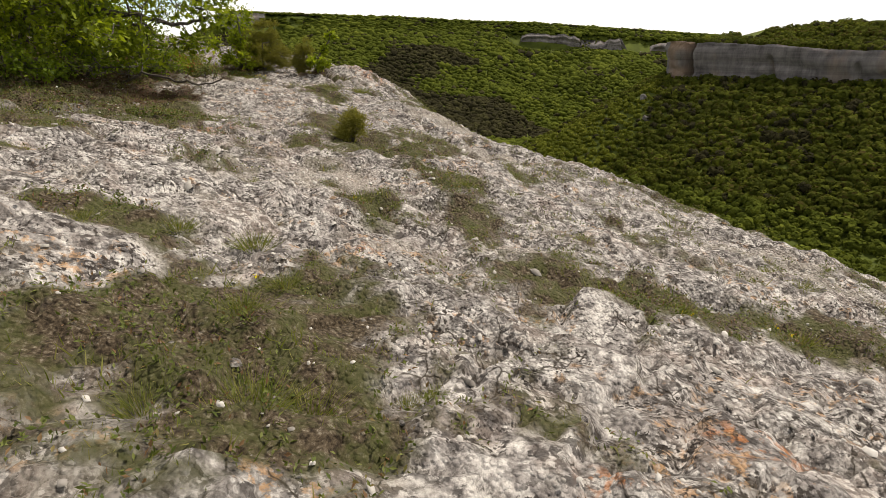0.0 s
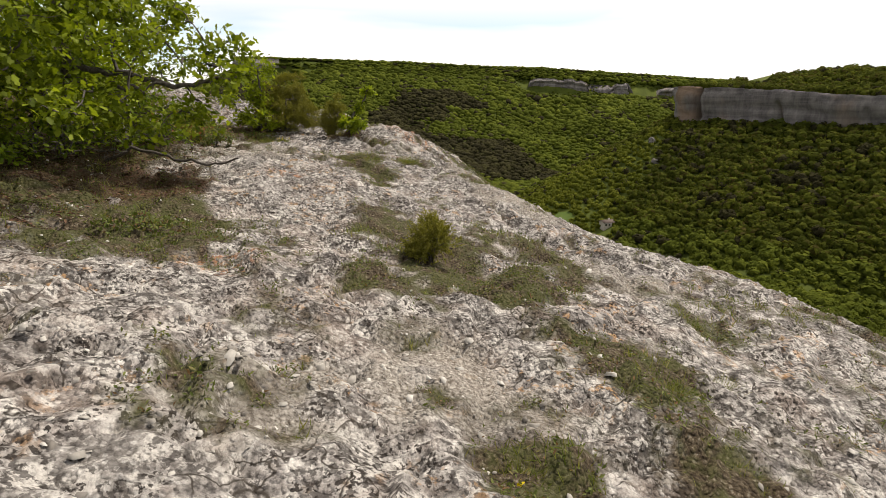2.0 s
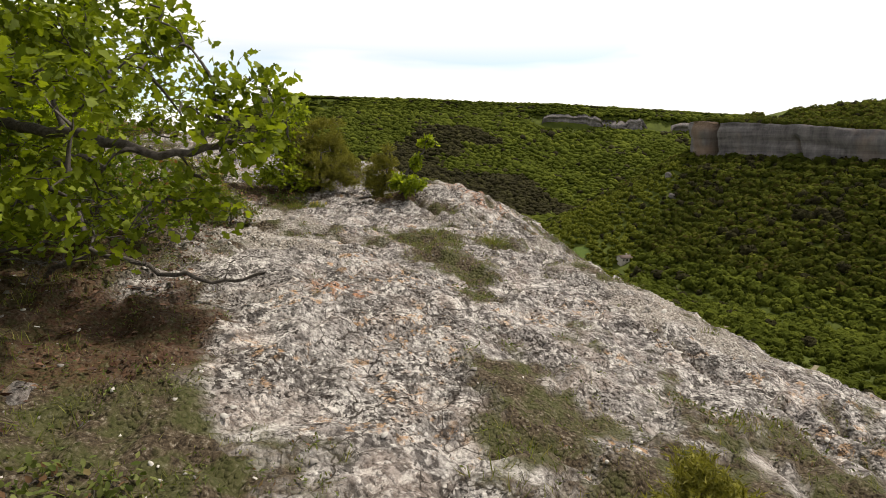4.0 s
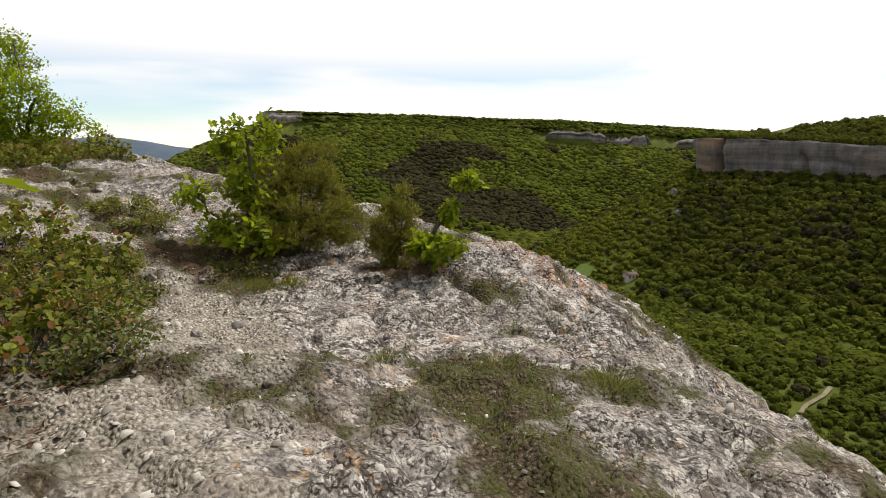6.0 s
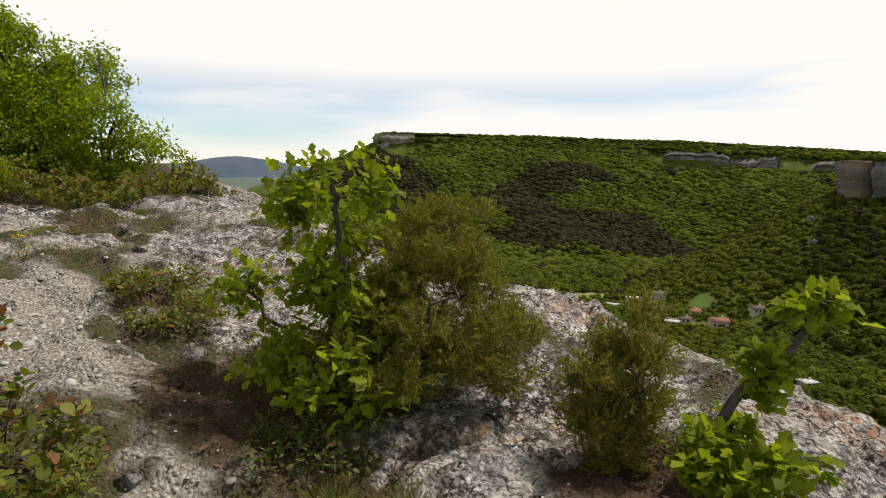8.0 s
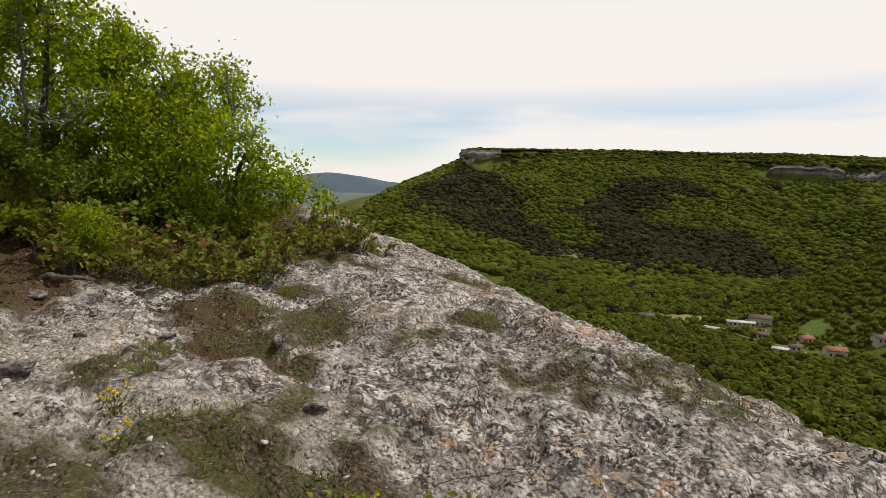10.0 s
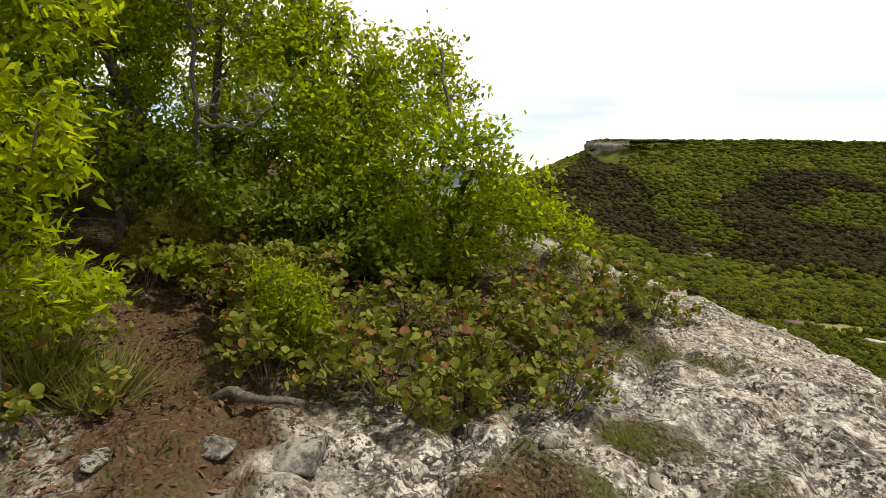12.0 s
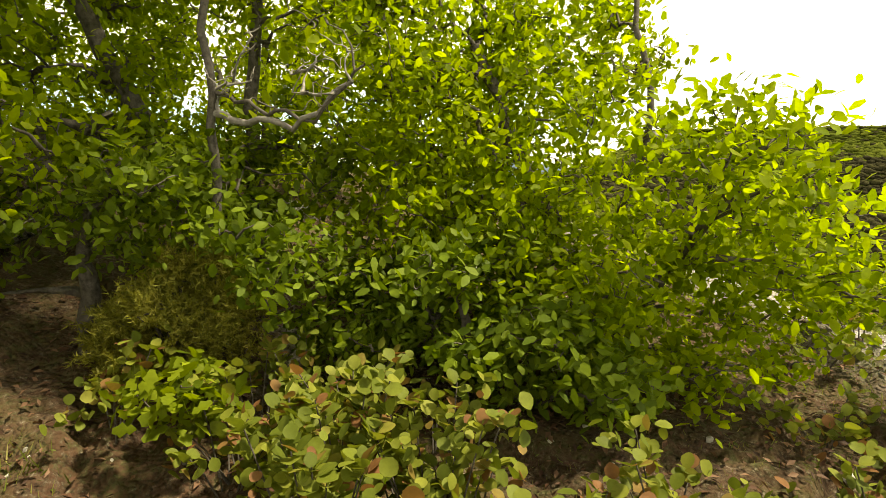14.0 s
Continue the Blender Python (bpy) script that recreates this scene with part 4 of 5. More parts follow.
OAK_LEAF = leaf_shape((0, 0.25, 0.38, 0.62, 0.76, 1.0), (0.03, 0.24, 0.13, 0.36, 0.22, 0.12))
OVAL_LEAF = leaf_shape((0, 0.48, 1.0), (0.13, 0.32, 0.10))
TINY_LEAF = (np.array([(0, 0, 0), (0.5, 0.2, 0.08), (1, 0, -0.05), (0.5, -0.2, 0.08)], float), np.array([(0, 1, 2), (0, 2, 3)]))
ROUND_LEAF = leaf_shape((0, 0.15, 0.4, 0.7, 0.92, 1.0), (0.02, 0.25, 0.42, 0.42, 0.22, 0.06), 0.22, 0.05)
NARROW_LEAF = leaf_shape((0, 0.42, 1.0), (0.03, 0.18, 0.01))
BLADE = (np.array([(0, 0.035, 0), (0, -0.035, 0), (0.5, 0.028, 0.03), (0.5, -0.028, 0.03), (1, 0, -0.05)], float), np.array([(0, 1, 3), (0, 3, 2), (2, 3, 4)]))
THIN_BLADE = (BLADE[0] * np.array([1, 0.35, 1.6]), BLADE[1])
NEEDLE = (np.array([(0, 0.12, 0), (0, -0.12, 0), (1, 0, 0.03)], float), np.array([(0, 1, 2)]))


def orient(shape, places, axes, ups, sizes):
    """Leaves at places, each running along its axis with its face towards up."""
    tv, tf = shape
    ax = axes / np.linalg.norm(axes, axis=1)[:, None]
    sd = np.cross(ups, ax)
    sd /= np.linalg.norm(sd, axis=1)[:, None] + 1e-9
    nm = np.cross(ax, sd)
    v = tv[None, :, 0:1] * ax[:, None] + tv[None, :, 1:2] * sd[:, None] + tv[None, :, 2:3] * nm[:, None]
    v = v * sizes[:, None, None] + places[:, None]
    f = tf[None] + (np.arange(len(places)) * len(tv))[:, None, None]
    return v.reshape(-1, 3), f.reshape(-1, tf.shape[1])


def sprays(rng, tips, dirs, per, spread, size, shape, lean=0.5, up=0.5):
    """Rosettes of leaves about twig tips."""
    n = len(tips)
    p = np.repeat(tips, per, 0) + rng.normal(size=(n * per, 3)) * spread
    d = np.repeat(dirs, per, 0) * lean + rng.normal(size=(n * per, 3)) * 0.75 + np.array([0, 0, 0.05])
    u = rng.normal(size=(n * per, 3)) * 0.55 + np.array([0, 0, up])
    return orient(shape, p, d, u, size * rng.uniform(0.6, 1.25, n * per))


def tubes(lines_, radii, sides=5):
    """Round branches along lines; radii at both ends."""
    vs, fs, start = [], [], 0
    ring = np.linspace(0, 2 * math.pi, sides, endpoint=False)
    for pts, (r0, r1) in zip(lines_, radii):
        pts = np.asarray(pts, float)
        t = np.gradient(pts, axis=0)
        t /= np.linalg.norm(t, axis=1)[:, None] + 1e-9
        ref = np.array([0.31, 0.87, 0.38])
        a = np.cross(t, ref)
        a /= np.linalg.norm(a, axis=1)[:, None] + 1e-9
        b = np.cross(t, a)
        r = np.linspace(r0, r1, len(pts))[:, None, None]
        v = pts[:, None] + r * (np.cos(ring)[None, :, None] * a[:, None] + np.sin(ring)[None, :, None] * b[:, None])
        k = len(pts)
        q = start + np.arange(k * sides).reshape(k, sides)
        nx = np.roll(q, -1, 1)
        fs.append(np.stack([q[:-1].ravel(), nx[:-1].ravel(), nx[1:].ravel(), q[1:].ravel()], 1))
        vs.append(v.reshape(-1, 3))
        start += k * sides
    return np.concatenate(vs), np.concatenate(fs)


def branching(rng, stems, targets, wiggle=0.06, thin=0.0028):
    """Branches that grow from the stems to every target; returns lines and radii for stems, limbs and twigs."""
    pts, owner, parent_pt = [], [], []
    lines_, links = [], []
    for s in stems:
        s = np.asarray(s, float)
        lines_.append(s)
        links.append(-1)
        for p in s:
            pts.append(p)
            owner.append(len(lines_) - 1)
    pts = list(pts)
    order = np.argsort(np.min(np.linalg.norm(targets[:, None] - np.array(pts)[None], axis=2), axis=1))
    for k in order:
        t = targets[k]
        arr = np.array(pts)
        cost = np.linalg.norm(arr - t, axis=1) + 0.5 * np.maximum(arr[:, 2] - t[2], 0)
        j = int(np.argmin(cost))
        a = arr[j]
        span = np.linalg.norm(t - a)
        u = np.linspace(0, 1, 4)[:, None]
        bend = rng.normal(size=3) * wiggle * span * 2.2
        line = a + (t - a) * u + np.sin(u * math.pi) * (bend + np.array([0, 0, 0.08 * span])) + rng.normal(size=(4, 3)) * wiggle * 0.25 * span * np.sin(u * math.pi)
        lines_.append(line)
        links.append(owner[j])
        for p in line[1:]:
            pts.append(p)
            owner.append(len(lines_) - 1)
    load = np.ones(len(lines_))
    for k in range(len(lines_) - 1, -1, -1):
        if links[k] >= 0:
            load[links[k]] += load[k]
    radii = [(thin * l ** 0.4 * 1.2, thin * (0.55 * l ** 0.4 if k < len(stems) else 0.7)) for k, l in enumerate(load)]
    dirs = np.array([l[-1] - l[-2] for l in lines_])
    return lines_, radii, len(stems), dirs / (np.linalg.norm(dirs, axis=1)[:, None] + 1e-9)


def fill(rng, blobs, count):
    """Points in a union of ellipsoids (x, y, z, rx, ry, rz), crowded towards the outside."""
    vol = np.array([b[3] * b[4] * b[5] for b in blobs]) ** 0.8
    pick = rng.choice(len(blobs), count, p=vol / vol.sum())
    d = rng.normal(size=(count, 3))
    d /= np.linalg.norm(d, axis=1)[:, None]
    r = rng.uniform(0.12, 1, count) ** 0.45
    b = np.array(blobs)[pick]
    p = b[:, :3] + d * r[:, None] * b[:, 3:]
    hubs = p[: max(6, count // 13)]
    near = hubs[np.argmin(np.linalg.norm(p[:, None] - hubs[None], axis=2), axis=1)]
    return near + (p - near) * np.array([0.62, 0.62, 0.45])


def plant(name, base, stems, blobs, clusters, per, size, shape, leaf_mat, label, category, seed, spread=0.05, thin=0.0028, bark=None, bare=0, group="", crown_label="", lean=0.6, loose=0.0):
    """A tree or bush: an Empty at its base, with trunk, limbs and a crown of single leaves."""
    rng = np.random.default_rng(seed)
    base = np.array(base, float)
    ob = tagged(new(name), label, category, group)
    ob.location = base
    bl = [(b[0] - base[0], b[1] - base[1], b[2] - base[2], *b[3:]) for b in blobs]
    t = fill(rng, bl, clusters)
    low = float(min(b[2] - b[5] for b in bl))
    t[:, 2] = np.maximum(t[:, 2], max(low, 0.03))
    st = [np.asarray(s, float) - base for s in stems]
    fine = []
    for s in st:
        u = np.linspace(0, len(s) - 1, 4 * len(s))
        c = np.stack([np.interp(u, np.arange(len(s)), s[:, k]) for k in range(3)], 1)
        c[1:] += rng.normal(size=(len(c) - 1, 3)) * 0.012
        fine.append(c)
    lines_, radii, n, dirs = branching(rng, fine, t, thin=thin)
    bark = bark or M_BARK
    for k in range(n):
        v, f = tubes([lines_[k]], [radii[k]], 8)
        part("trunk" if k == 0 else "stem", mesh_of("trunk", v, f, bark, True), ob)
    v, f = tubes(lines_[n:], radii[n:], 3)
    tagged(part("branchwork", mesh_of("branchwork", v, f, bark, True), ob), kind="stuff")
    live = np.arange(len(lines_) - n)
    if bare:
        live = live[rng.random(len(live)) > bare]
    tips = np.array([l[-1] for l in lines_[n:]])[live]
    v, f = sprays(rng, tips, dirs[n:][live], per, spread, size, shape, lean, 1.0)
    tagged(part("crown", mesh_of("crown", v, f, leaf_mat), ob, crown_label), kind="stuff")
    return ob


def at_ground(x, y, lift=0.0):
    return (x, y, float(height(np.array([x], float), np.array([y], float))[0]) + lift)


def juniper(x, y, tall, wide, seed, label, blobs=None):
    """A prickly juniper: many upright sprays set with short needles."""
    rng = np.random.default_rng(seed)
    base = np.array(at_ground(x, y, -0.03))
    ob = tagged(new("juniper_shrub"), label, "shrub", "juniper shrubs")
    ob.location = base
    blobs = blobs or [(0, 0, tall * 0.45, wide * 0.8, wide * 0.8, tall * 0.42), (wide * 0.25, 0.05, tall * 0.68, wide * 0.42, wide * 0.42, tall * 0.34), (-wide * 0.5, 0, tall * 0.35, wide * 0.5, wide * 0.5, tall * 0.3)]
    t = fill(rng, blobs, int(520 * (wide / 0.4) ** 1.6))
    t[:, 2] = np.maximum(t[:, 2], 0.06)
    stems = [np.array([(0, 0, 0), (dx * 0.3, dy * 0.3, tall * 0.25), (dx, dy, tall * 0.55)]) for dx, dy in rng.normal(size=(4, 2)) * wide * 0.25]
    lines_, radii, n, dirs = branching(rng, stems, t, 0.05, 0.0022)
    v, f = tubes(lines_, radii, 3)
    tagged(part("branchwork", mesh_of("branchwork", v, f, M_BARK, True), ob), kind="stuff")
    tips, dd = np.array([l[-1] for l in lines_[n:]]), dirs[n:]
    ups = dd * 0.7 + np.array([0, 0, 0.6]) + rng.normal(size=dd.shape) * 0.35
    ups /= np.linalg.norm(ups, axis=1)[:, None]
    reps, per = 4, 24
    s0 = np.repeat(tips, reps, 0) + rng.normal(size=(len(tips) * reps, 3)) * 0.02
    sd = np.repeat(ups, reps, 0) + rng.normal(size=(len(tips) * reps, 3)) * 0.4
    sd /= np.linalg.norm(sd, axis=1)[:, None]
    along = rng.uniform(0, 0.10, (len(s0), per, 1))
    p = (s0[:, None] + sd[:, None] * along).reshape(-1, 3)
    ax = np.repeat(sd, per, 0) * 0.8 + rng.normal(size=p.shape) * 0.7
    v, f = orient(NEEDLE, p, ax, rng.normal(size=p.shape), rng.uniform(0.02, 0.036, len(p)))
    tagged(part("foliage", mesh_of("foliage", v, f, M_JUNIPER), ob), kind="stuff")
    return ob


# ---- stones on the rock ----
for k, (sx, sy, ss) in enumerate([(-1.02, 1.95, 0.05), (-0.78, 1.9, 0.045), (0.28, 2.2, 0.035), (0.24, 2.05, 0.04), (0.42, 1.9, 0.03), (-0.2, 1.75, 0.03), (2.05, 3.05, 0.05), (1.75, 3.0, 0.05),
                                  (-3.95, 7.45, 0.17), (-3.55, 7.3, 0.07), (-1.1, 5.1, 0.04), (-0.9, 5.6, 0.05), (-0.2, 6.3, 0.06), (-1.35, 5.9, 0.05), (-0.3, 6.75, 0.11)]):
    stone(sx, sy, ss, 100 + k)
for k, (sx, sy, ss) in enumerate([(-4.95, 11.15, 0.16), (-4.55, 11.2, 0.11), (-4.3, 11.0, 0.10), (-4.7, 11.6, 0.2), (-5.2, 11.75, 0.12), (-5.6, 11.5, 0.10), (-4.35, 11.75, 0.08), (-6.0, 12.4, 0.13),
                                  (-5.3, 12.9, 0.09), (-6.3, 14.2, 0.16), (-5.75, 13.9, 0.13), (-7.2, 14.0, 0.08), (-3.6, 11.0, 0.07), (-3.4, 13.1, 0.14), (-3.55, 13.5, 0.11)]):
    stone(sx, sy, ss, 140 + k, 0.7, "rough pale limestone rock beside the gravel path")
for k, (sx, sy, ss) in enumerate([(-10.0, 15.75, 0.16), (-9.75, 15.95, 0.24), (-9.5, 15.7, 0.12), (-9.25, 15.55, 0.10), (-8.75, 15.75, 0.09), (-9.1, 15.05, 0.2), (-8.6, 15.35, 0.16), (-10.3, 15.45, 0.12),
                                  (-8.95, 16.6, 0.14), (-8.5, 16.35, 0.09), (-8.3, 15.25, 0.14), (-8.05, 15.95, 0.11), (-7.4, 15.4, 0.12), (-9.55, 15.2, 0.08)]):
    stone(sx, sy, ss, 180 + k, 0.45, "lichened limestone boulder half sunk in the soil")
for k, (sx, sy, ss) in enumerate([(-14.3, 19.2, 0.42), (-13.2, 19.4, 0.3), (-13.4, 17.5, 0.3), (-14.0, 16.8, 0.4), (-12.6, 19.6, 0.3)]):
    stone(sx, sy, ss, 220 + k, 0.45, "pale limestone outcrop behind the trees", 0.2, "boulder", "rocks in the thicket")


def near_points(count, x0=-12.5, x1=4.5, y0=0.6, y1=20.5, seed=1):
    rng = np.random.default_rng(seed)
    x, y = rng.uniform(x0, x1, count), rng.uniform(y0, y1, count)
    d, s = seg_dist(x, y, BROW)
    ok = np.where(s > 0, d, -d) < 1.6
    return x[ok], y[ok], rng


def chip_shape():
    """A flat angular flake: an uneven six-sided slab without its underside."""
    a = np.radians([10, 65, 118, 190, 242, 305])
    r = np.array([1.0, 0.8, 0.95, 1.05, 0.75, 0.9])
    ring = np.stack([r * np.cos(a), r * np.sin(a)], 1)
    v = np.concatenate([np.column_stack([ring * 0.8, np.array([1.0, 0.9, 0.7, 0.8, 1.0, 1.1])]), np.column_stack([ring, np.full(6, -0.8)])])
    f = [(0, 1, 2), (0, 2, 3), (0, 3, 4), (0, 4, 5)]
    for k in range(6):
        n = (k + 1) % 6
        f += [(k, k + 6, n + 6), (k, n + 6, n)]
    return v, np.array(f)


def chips():
    x, y, rng = near_points(230000, seed=11)
    soil, gravel = masks(x, y)
    patchy = fbm(x * 1.6, y * 1.6, 4, 71)
    p = 0.03 + 0.62 * gravel + 0.38 * smooth(0.50, 0.64, patchy) * (1 - soil) + 0.05 * soil
    near_start = smooth(9.0, 3.0, y) * 0.25 + 0.75
    p = p * smooth(0.2, 0.6, seg_dist(x, y, TREAD)[0])
    ok = rng.random(len(x)) < p * 0.5 * near_start
    x, y, gravel = x[ok], y[ok], gravel[ok]
    n = len(x)
    size = 0.005 + 0.010 * rng.random(n) ** 1.6 + 0.022 * (rng.random(n) < 0.05 + 0.2 * gravel) * rng.random(n)
    tv, tf = chip_shape()
    v = tv[None] * (1 + rng.uniform(-0.22, 0.22, (n, len(tv), 1)))
    v = v * np.stack([size * rng.uniform(0.9, 1.5, n), size, size * rng.uniform(0.22, 0.6, n)], 1)[:, None]
    v[..., 2] += v[..., 0] * rng.normal(size=(n, 1)) * 0.25 + v[..., 1] * rng.normal(size=(n, 1)) * 0.25
    a = rng.uniform(0, 6.283, n)
    ca, sa = np.cos(a)[:, None], np.sin(a)[:, None]
    v = np.stack([v[..., 0] * ca - v[..., 1] * sa, v[..., 0] * sa + v[..., 1] * ca, v[..., 2]], -1) + np.stack([x, y, height(x, y) + size * 0.12], 1)[:, None]
    f = (tf[None] + (np.arange(n) * len(tv))[:, None, None]).reshape(-1, 3)
    m = foliage_material("limestone chips", (0.17, 0.155, 0.14), (0.40, 0.38, 0.35), (0.66, 0.64, 0.605), 0)
    tagged(new("gravel", mesh_of("gravel", v.reshape(-1, 3), f, m)), "pale limestone chips scattered over the rock", "gravel", kind="stuff")


chips()


# ---- grass, herbs and litter ----
def grass():
    x, y, rng = near_points(420000, seed=21)
    soil, gravel = masks(x, y)
    clump = fbm(x * 3.5, y * 3.5, 3, 81)
    ok = (soil > 0.35) & (rng.random(len(x)) < (smooth(0.40, 0.58, clump) * 0.9 + 0.10) * (1 - 0.45 * rusty(x, y)))
    ok &= (seg_dist(x, y, PATHWAY)[0] > 0.42) & (seg_dist(x, y, TREAD)[0] > 0.35)
    x, y = x[ok], y[ok]
    n = len(x)
    tall = smooth(0.5, 0.72, fbm(x * 2.2, y * 2.2, 2, 83))
    size = 0.022 + 0.05 * tall * rng.random(n) + 0.018 * rng.random(n)
    axes = rng.normal(size=(n, 3)) * 0.55 + np.array([0, 0, 1.0])
    v, f = orient(BLADE, np.stack([x, y, height(x, y) - 0.004], 1), axes, rng.normal(size=(n, 3)), size)
    tagged(new("grass", mesh_of("grass", v, f, M_GRASS)), "short spring grass growing in soil pockets", "grass", kind="stuff")


def herbs():
    x, y, rng = near_points(150000, seed=31)
    soil, gravel = masks(x, y)
    clump = fbm(x * 2.4 + 9, y * 2.4, 3, 91)
    ok = ((soil > 0.3) & (rng.random(len(x)) < (smooth(0.42, 0.58, clump) * 0.75 + 0.06) * (1 - 0.7 * rusty(x, y))))
    ok &= (seg_dist(x, y, PATHWAY)[0] > 0.42) & (seg_dist(x, y, TREAD)[0] > 0.35)
    x, y = x[ok], y[ok]
    n = len(x)
    tips = np.stack([x, y, height(x, y) + rng.uniform(0.0, 0.03, n)], 1)
    v, f = sprays(rng, tips, np.tile([0, 0, 1.0], (n, 1)), 5, 0.014, 0.024, TINY_LEAF, 0.3, 0.8)
    tagged(new("low_herbs", mesh_of("low_herbs", v, f, M_HERB)), "low thyme and herbs in soil pockets", "herbs", kind="stuff")


def litter():
    x, y, rng = near_points(110000, -13.5, -3.0, 3, 20.5, seed=41)
    d, s = seg_dist(x, y, VEG)
    bank = np.where(s < 0, d, -d)
    ok = ((bank > -0.2) | ((rusty(x, y) * masks(x, y)[0] > 0.4) & (rng.random(len(x)) < 0.45))) & (rng.random(len(x)) < 0.75)
    x, y = x[ok], y[ok]
    n = len(x)
    v, f = orient(TINY_LEAF, np.stack([x, y, height(x, y) + rng.uniform(0.004, 0.02, n)], 1), rng.normal(size=(n, 3)) * np.array([1, 1, 0.25]), np.array([0, 0, 1.0]) + rng.normal(size=(n, 3)) * 0.4, rng.uniform(0.025, 0.06, n))
    tagged(new("leaf_litter", mesh_of("leaf_litter", v, f, M_DRY)), "brown dead leaves under the bushes", "leaf litter", kind="stuff")


grass()
herbs()
litter()


def flower_plant(x, y, seed, blooms=5, tall=0.10):
    """A small yellow-flowered herb: stems, leaves and heads of petals."""
    rng = np.random.default_rng(seed)
    ob = tagged(new("yellow_wildflower"), "small yellow-flowered herb among grass", "wildflower", "yellow wildflowers")
    ob.location = at_ground(x, y)
    tips = np.stack([rng.normal(size=blooms) * 0.05, rng.normal(size=blooms) * 0.05, tall * rng.uniform(0.7, 1.1, blooms)], 1)
    for t in tips:
        v, f = tubes([np.array([(0, 0, 0), t * 0.5 + np.array([0, 0, 0.01]), t])], [(0.0015, 0.001)], 4)
        part("stalk", mesh_of("stalk", v, f, M_HERB), ob)
    v, f = sprays(rng, tips * np.array([1, 1, 0.4]), np.tile([0, 0, 1.0], (blooms, 1)), 9, 0.02, 0.03, NARROW_LEAF)
    tagged(part("foliage", mesh_of("foliage", v, f, M_HERB), ob), kind="stuff")
    for t in tips:
        v, f = sprays(rng, t[None], np.array([[0, 0, 0.4]]), 8, 0.006, 0.013, OVAL_LEAF)
        part("flower_head", mesh_of("flower_head", v, f, M_FLOWER), ob, "bright yellow flower")


for k, (fx, fy, nb) in enumerate([(-0.95, 2.75, 1), (1.35, 3.3, 4), (2.0, 3.45, 2), (-0.72, 4.35, 1), (-5.05, 11.6, 3), (-5.4, 11.9, 3), (-4.1, 13.0, 6), (-6.75, 14.85, 8), (-8.1, 14.85, 9), (-9.9, 15.1, 8),
                                  (-9.1, 17.05, 3), (-7.9, 14.7, 7), (-10.6, 17.3, 2), (-5.7, 11.3, 4), (-4.9, 11.4, 3), (-5.0, 12.05, 4), (-5.35, 12.7, 4), (-4.75, 11.6, 3)]):
    flower_plant(fx, fy, 300 + k, nb, 0.06 if nb < 5 else 0.13)

# ---- shrubs on the rock ----
juniper(-1.18, 7.0, 0.42, 0.17, 1, "small prickly juniper growing from a rock crevice")
juniper(-3.32, 13.62, 0.82, 0.28, 2, "prickly juniper beside a young oak on bare rock")
juniper(-4.36, 14.1, 1.12, 0.62, 3, "dense juniper beneath an oak sapling", [(0.05, 0, 0.45, 0.5, 0.45, 0.42), (0.12, 0.0, 0.85, 0.3, 0.3, 0.3), (-0.3, 0, 0.6, 0.34, 0.34, 0.36), (0.4, -0.1, 0.3, 0.3, 0.35, 0.25), (-0.1, -0.35, 0.35, 0.4, 0.3, 0.3)])
b = at_ground(-4.78, 13.85)
plant("oak_sapling", b, [[b, (-4.8, 13.82, 1.45), (-4.72, 13.8, 1.85), (-4.78, 13.75, 2.25)], [b, (-5.05, 13.85, 1.35), (-5.4, 13.85, 1.7)]],
      [(-4.76, 13.72, 2.16, 0.33, 0.33, 0.30), (-4.75, 13.8, 1.75, 0.36, 0.36, 0.3), (-5.42, 13.85, 1.68, 0.22, 0.25, 0.22), (-5.1, 13.7, 1.38, 0.3, 0.3, 0.18), (-4.7, 13.6, 1.3, 0.4, 0.3, 0.2)],
      230, 9, 0.072, OAK_LEAF, M_YOUNG, "young oak sapling in fresh leaf growing with juniper", "sapling", 5, 0.045, 0.003)
b = at_ground(-3.0, 13.4)
plant("oak_sapling", b, [[b, (-2.95, 13.4, 1.35), (-2.75, 13.4, 1.65), (-2.62, 13.4, 1.85)]],
      [(-2.66, 13.4, 1.8, 0.17, 0.17, 0.2), (-2.78, 13.4, 1.55, 0.15, 0.15, 0.15), (-2.85, 13.3, 1.32, 0.32, 0.25, 0.16), (-3.0, 13.2, 1.2, 0.2, 0.2, 0.14)],
      150, 9, 0.066, OAK_LEAF, M_YOUNG, "slender oak sapling leaning out of a juniper", "sapling", 6, 0.018, 0.003)
b = at_ground(-6.65, 14.7)
plant("low_bush", b, [[b, (b[0], b[1], b[2] + 0.1)]], [(b[0], b[1], b[2] + 0.13, 0.5, 0.3, 0.12)], 120, 7, 0.035, OVAL_LEAF, M_SMOKE, "low reddish-green bush beside the gravel path", "bush", 7, 0.03, 0.002)

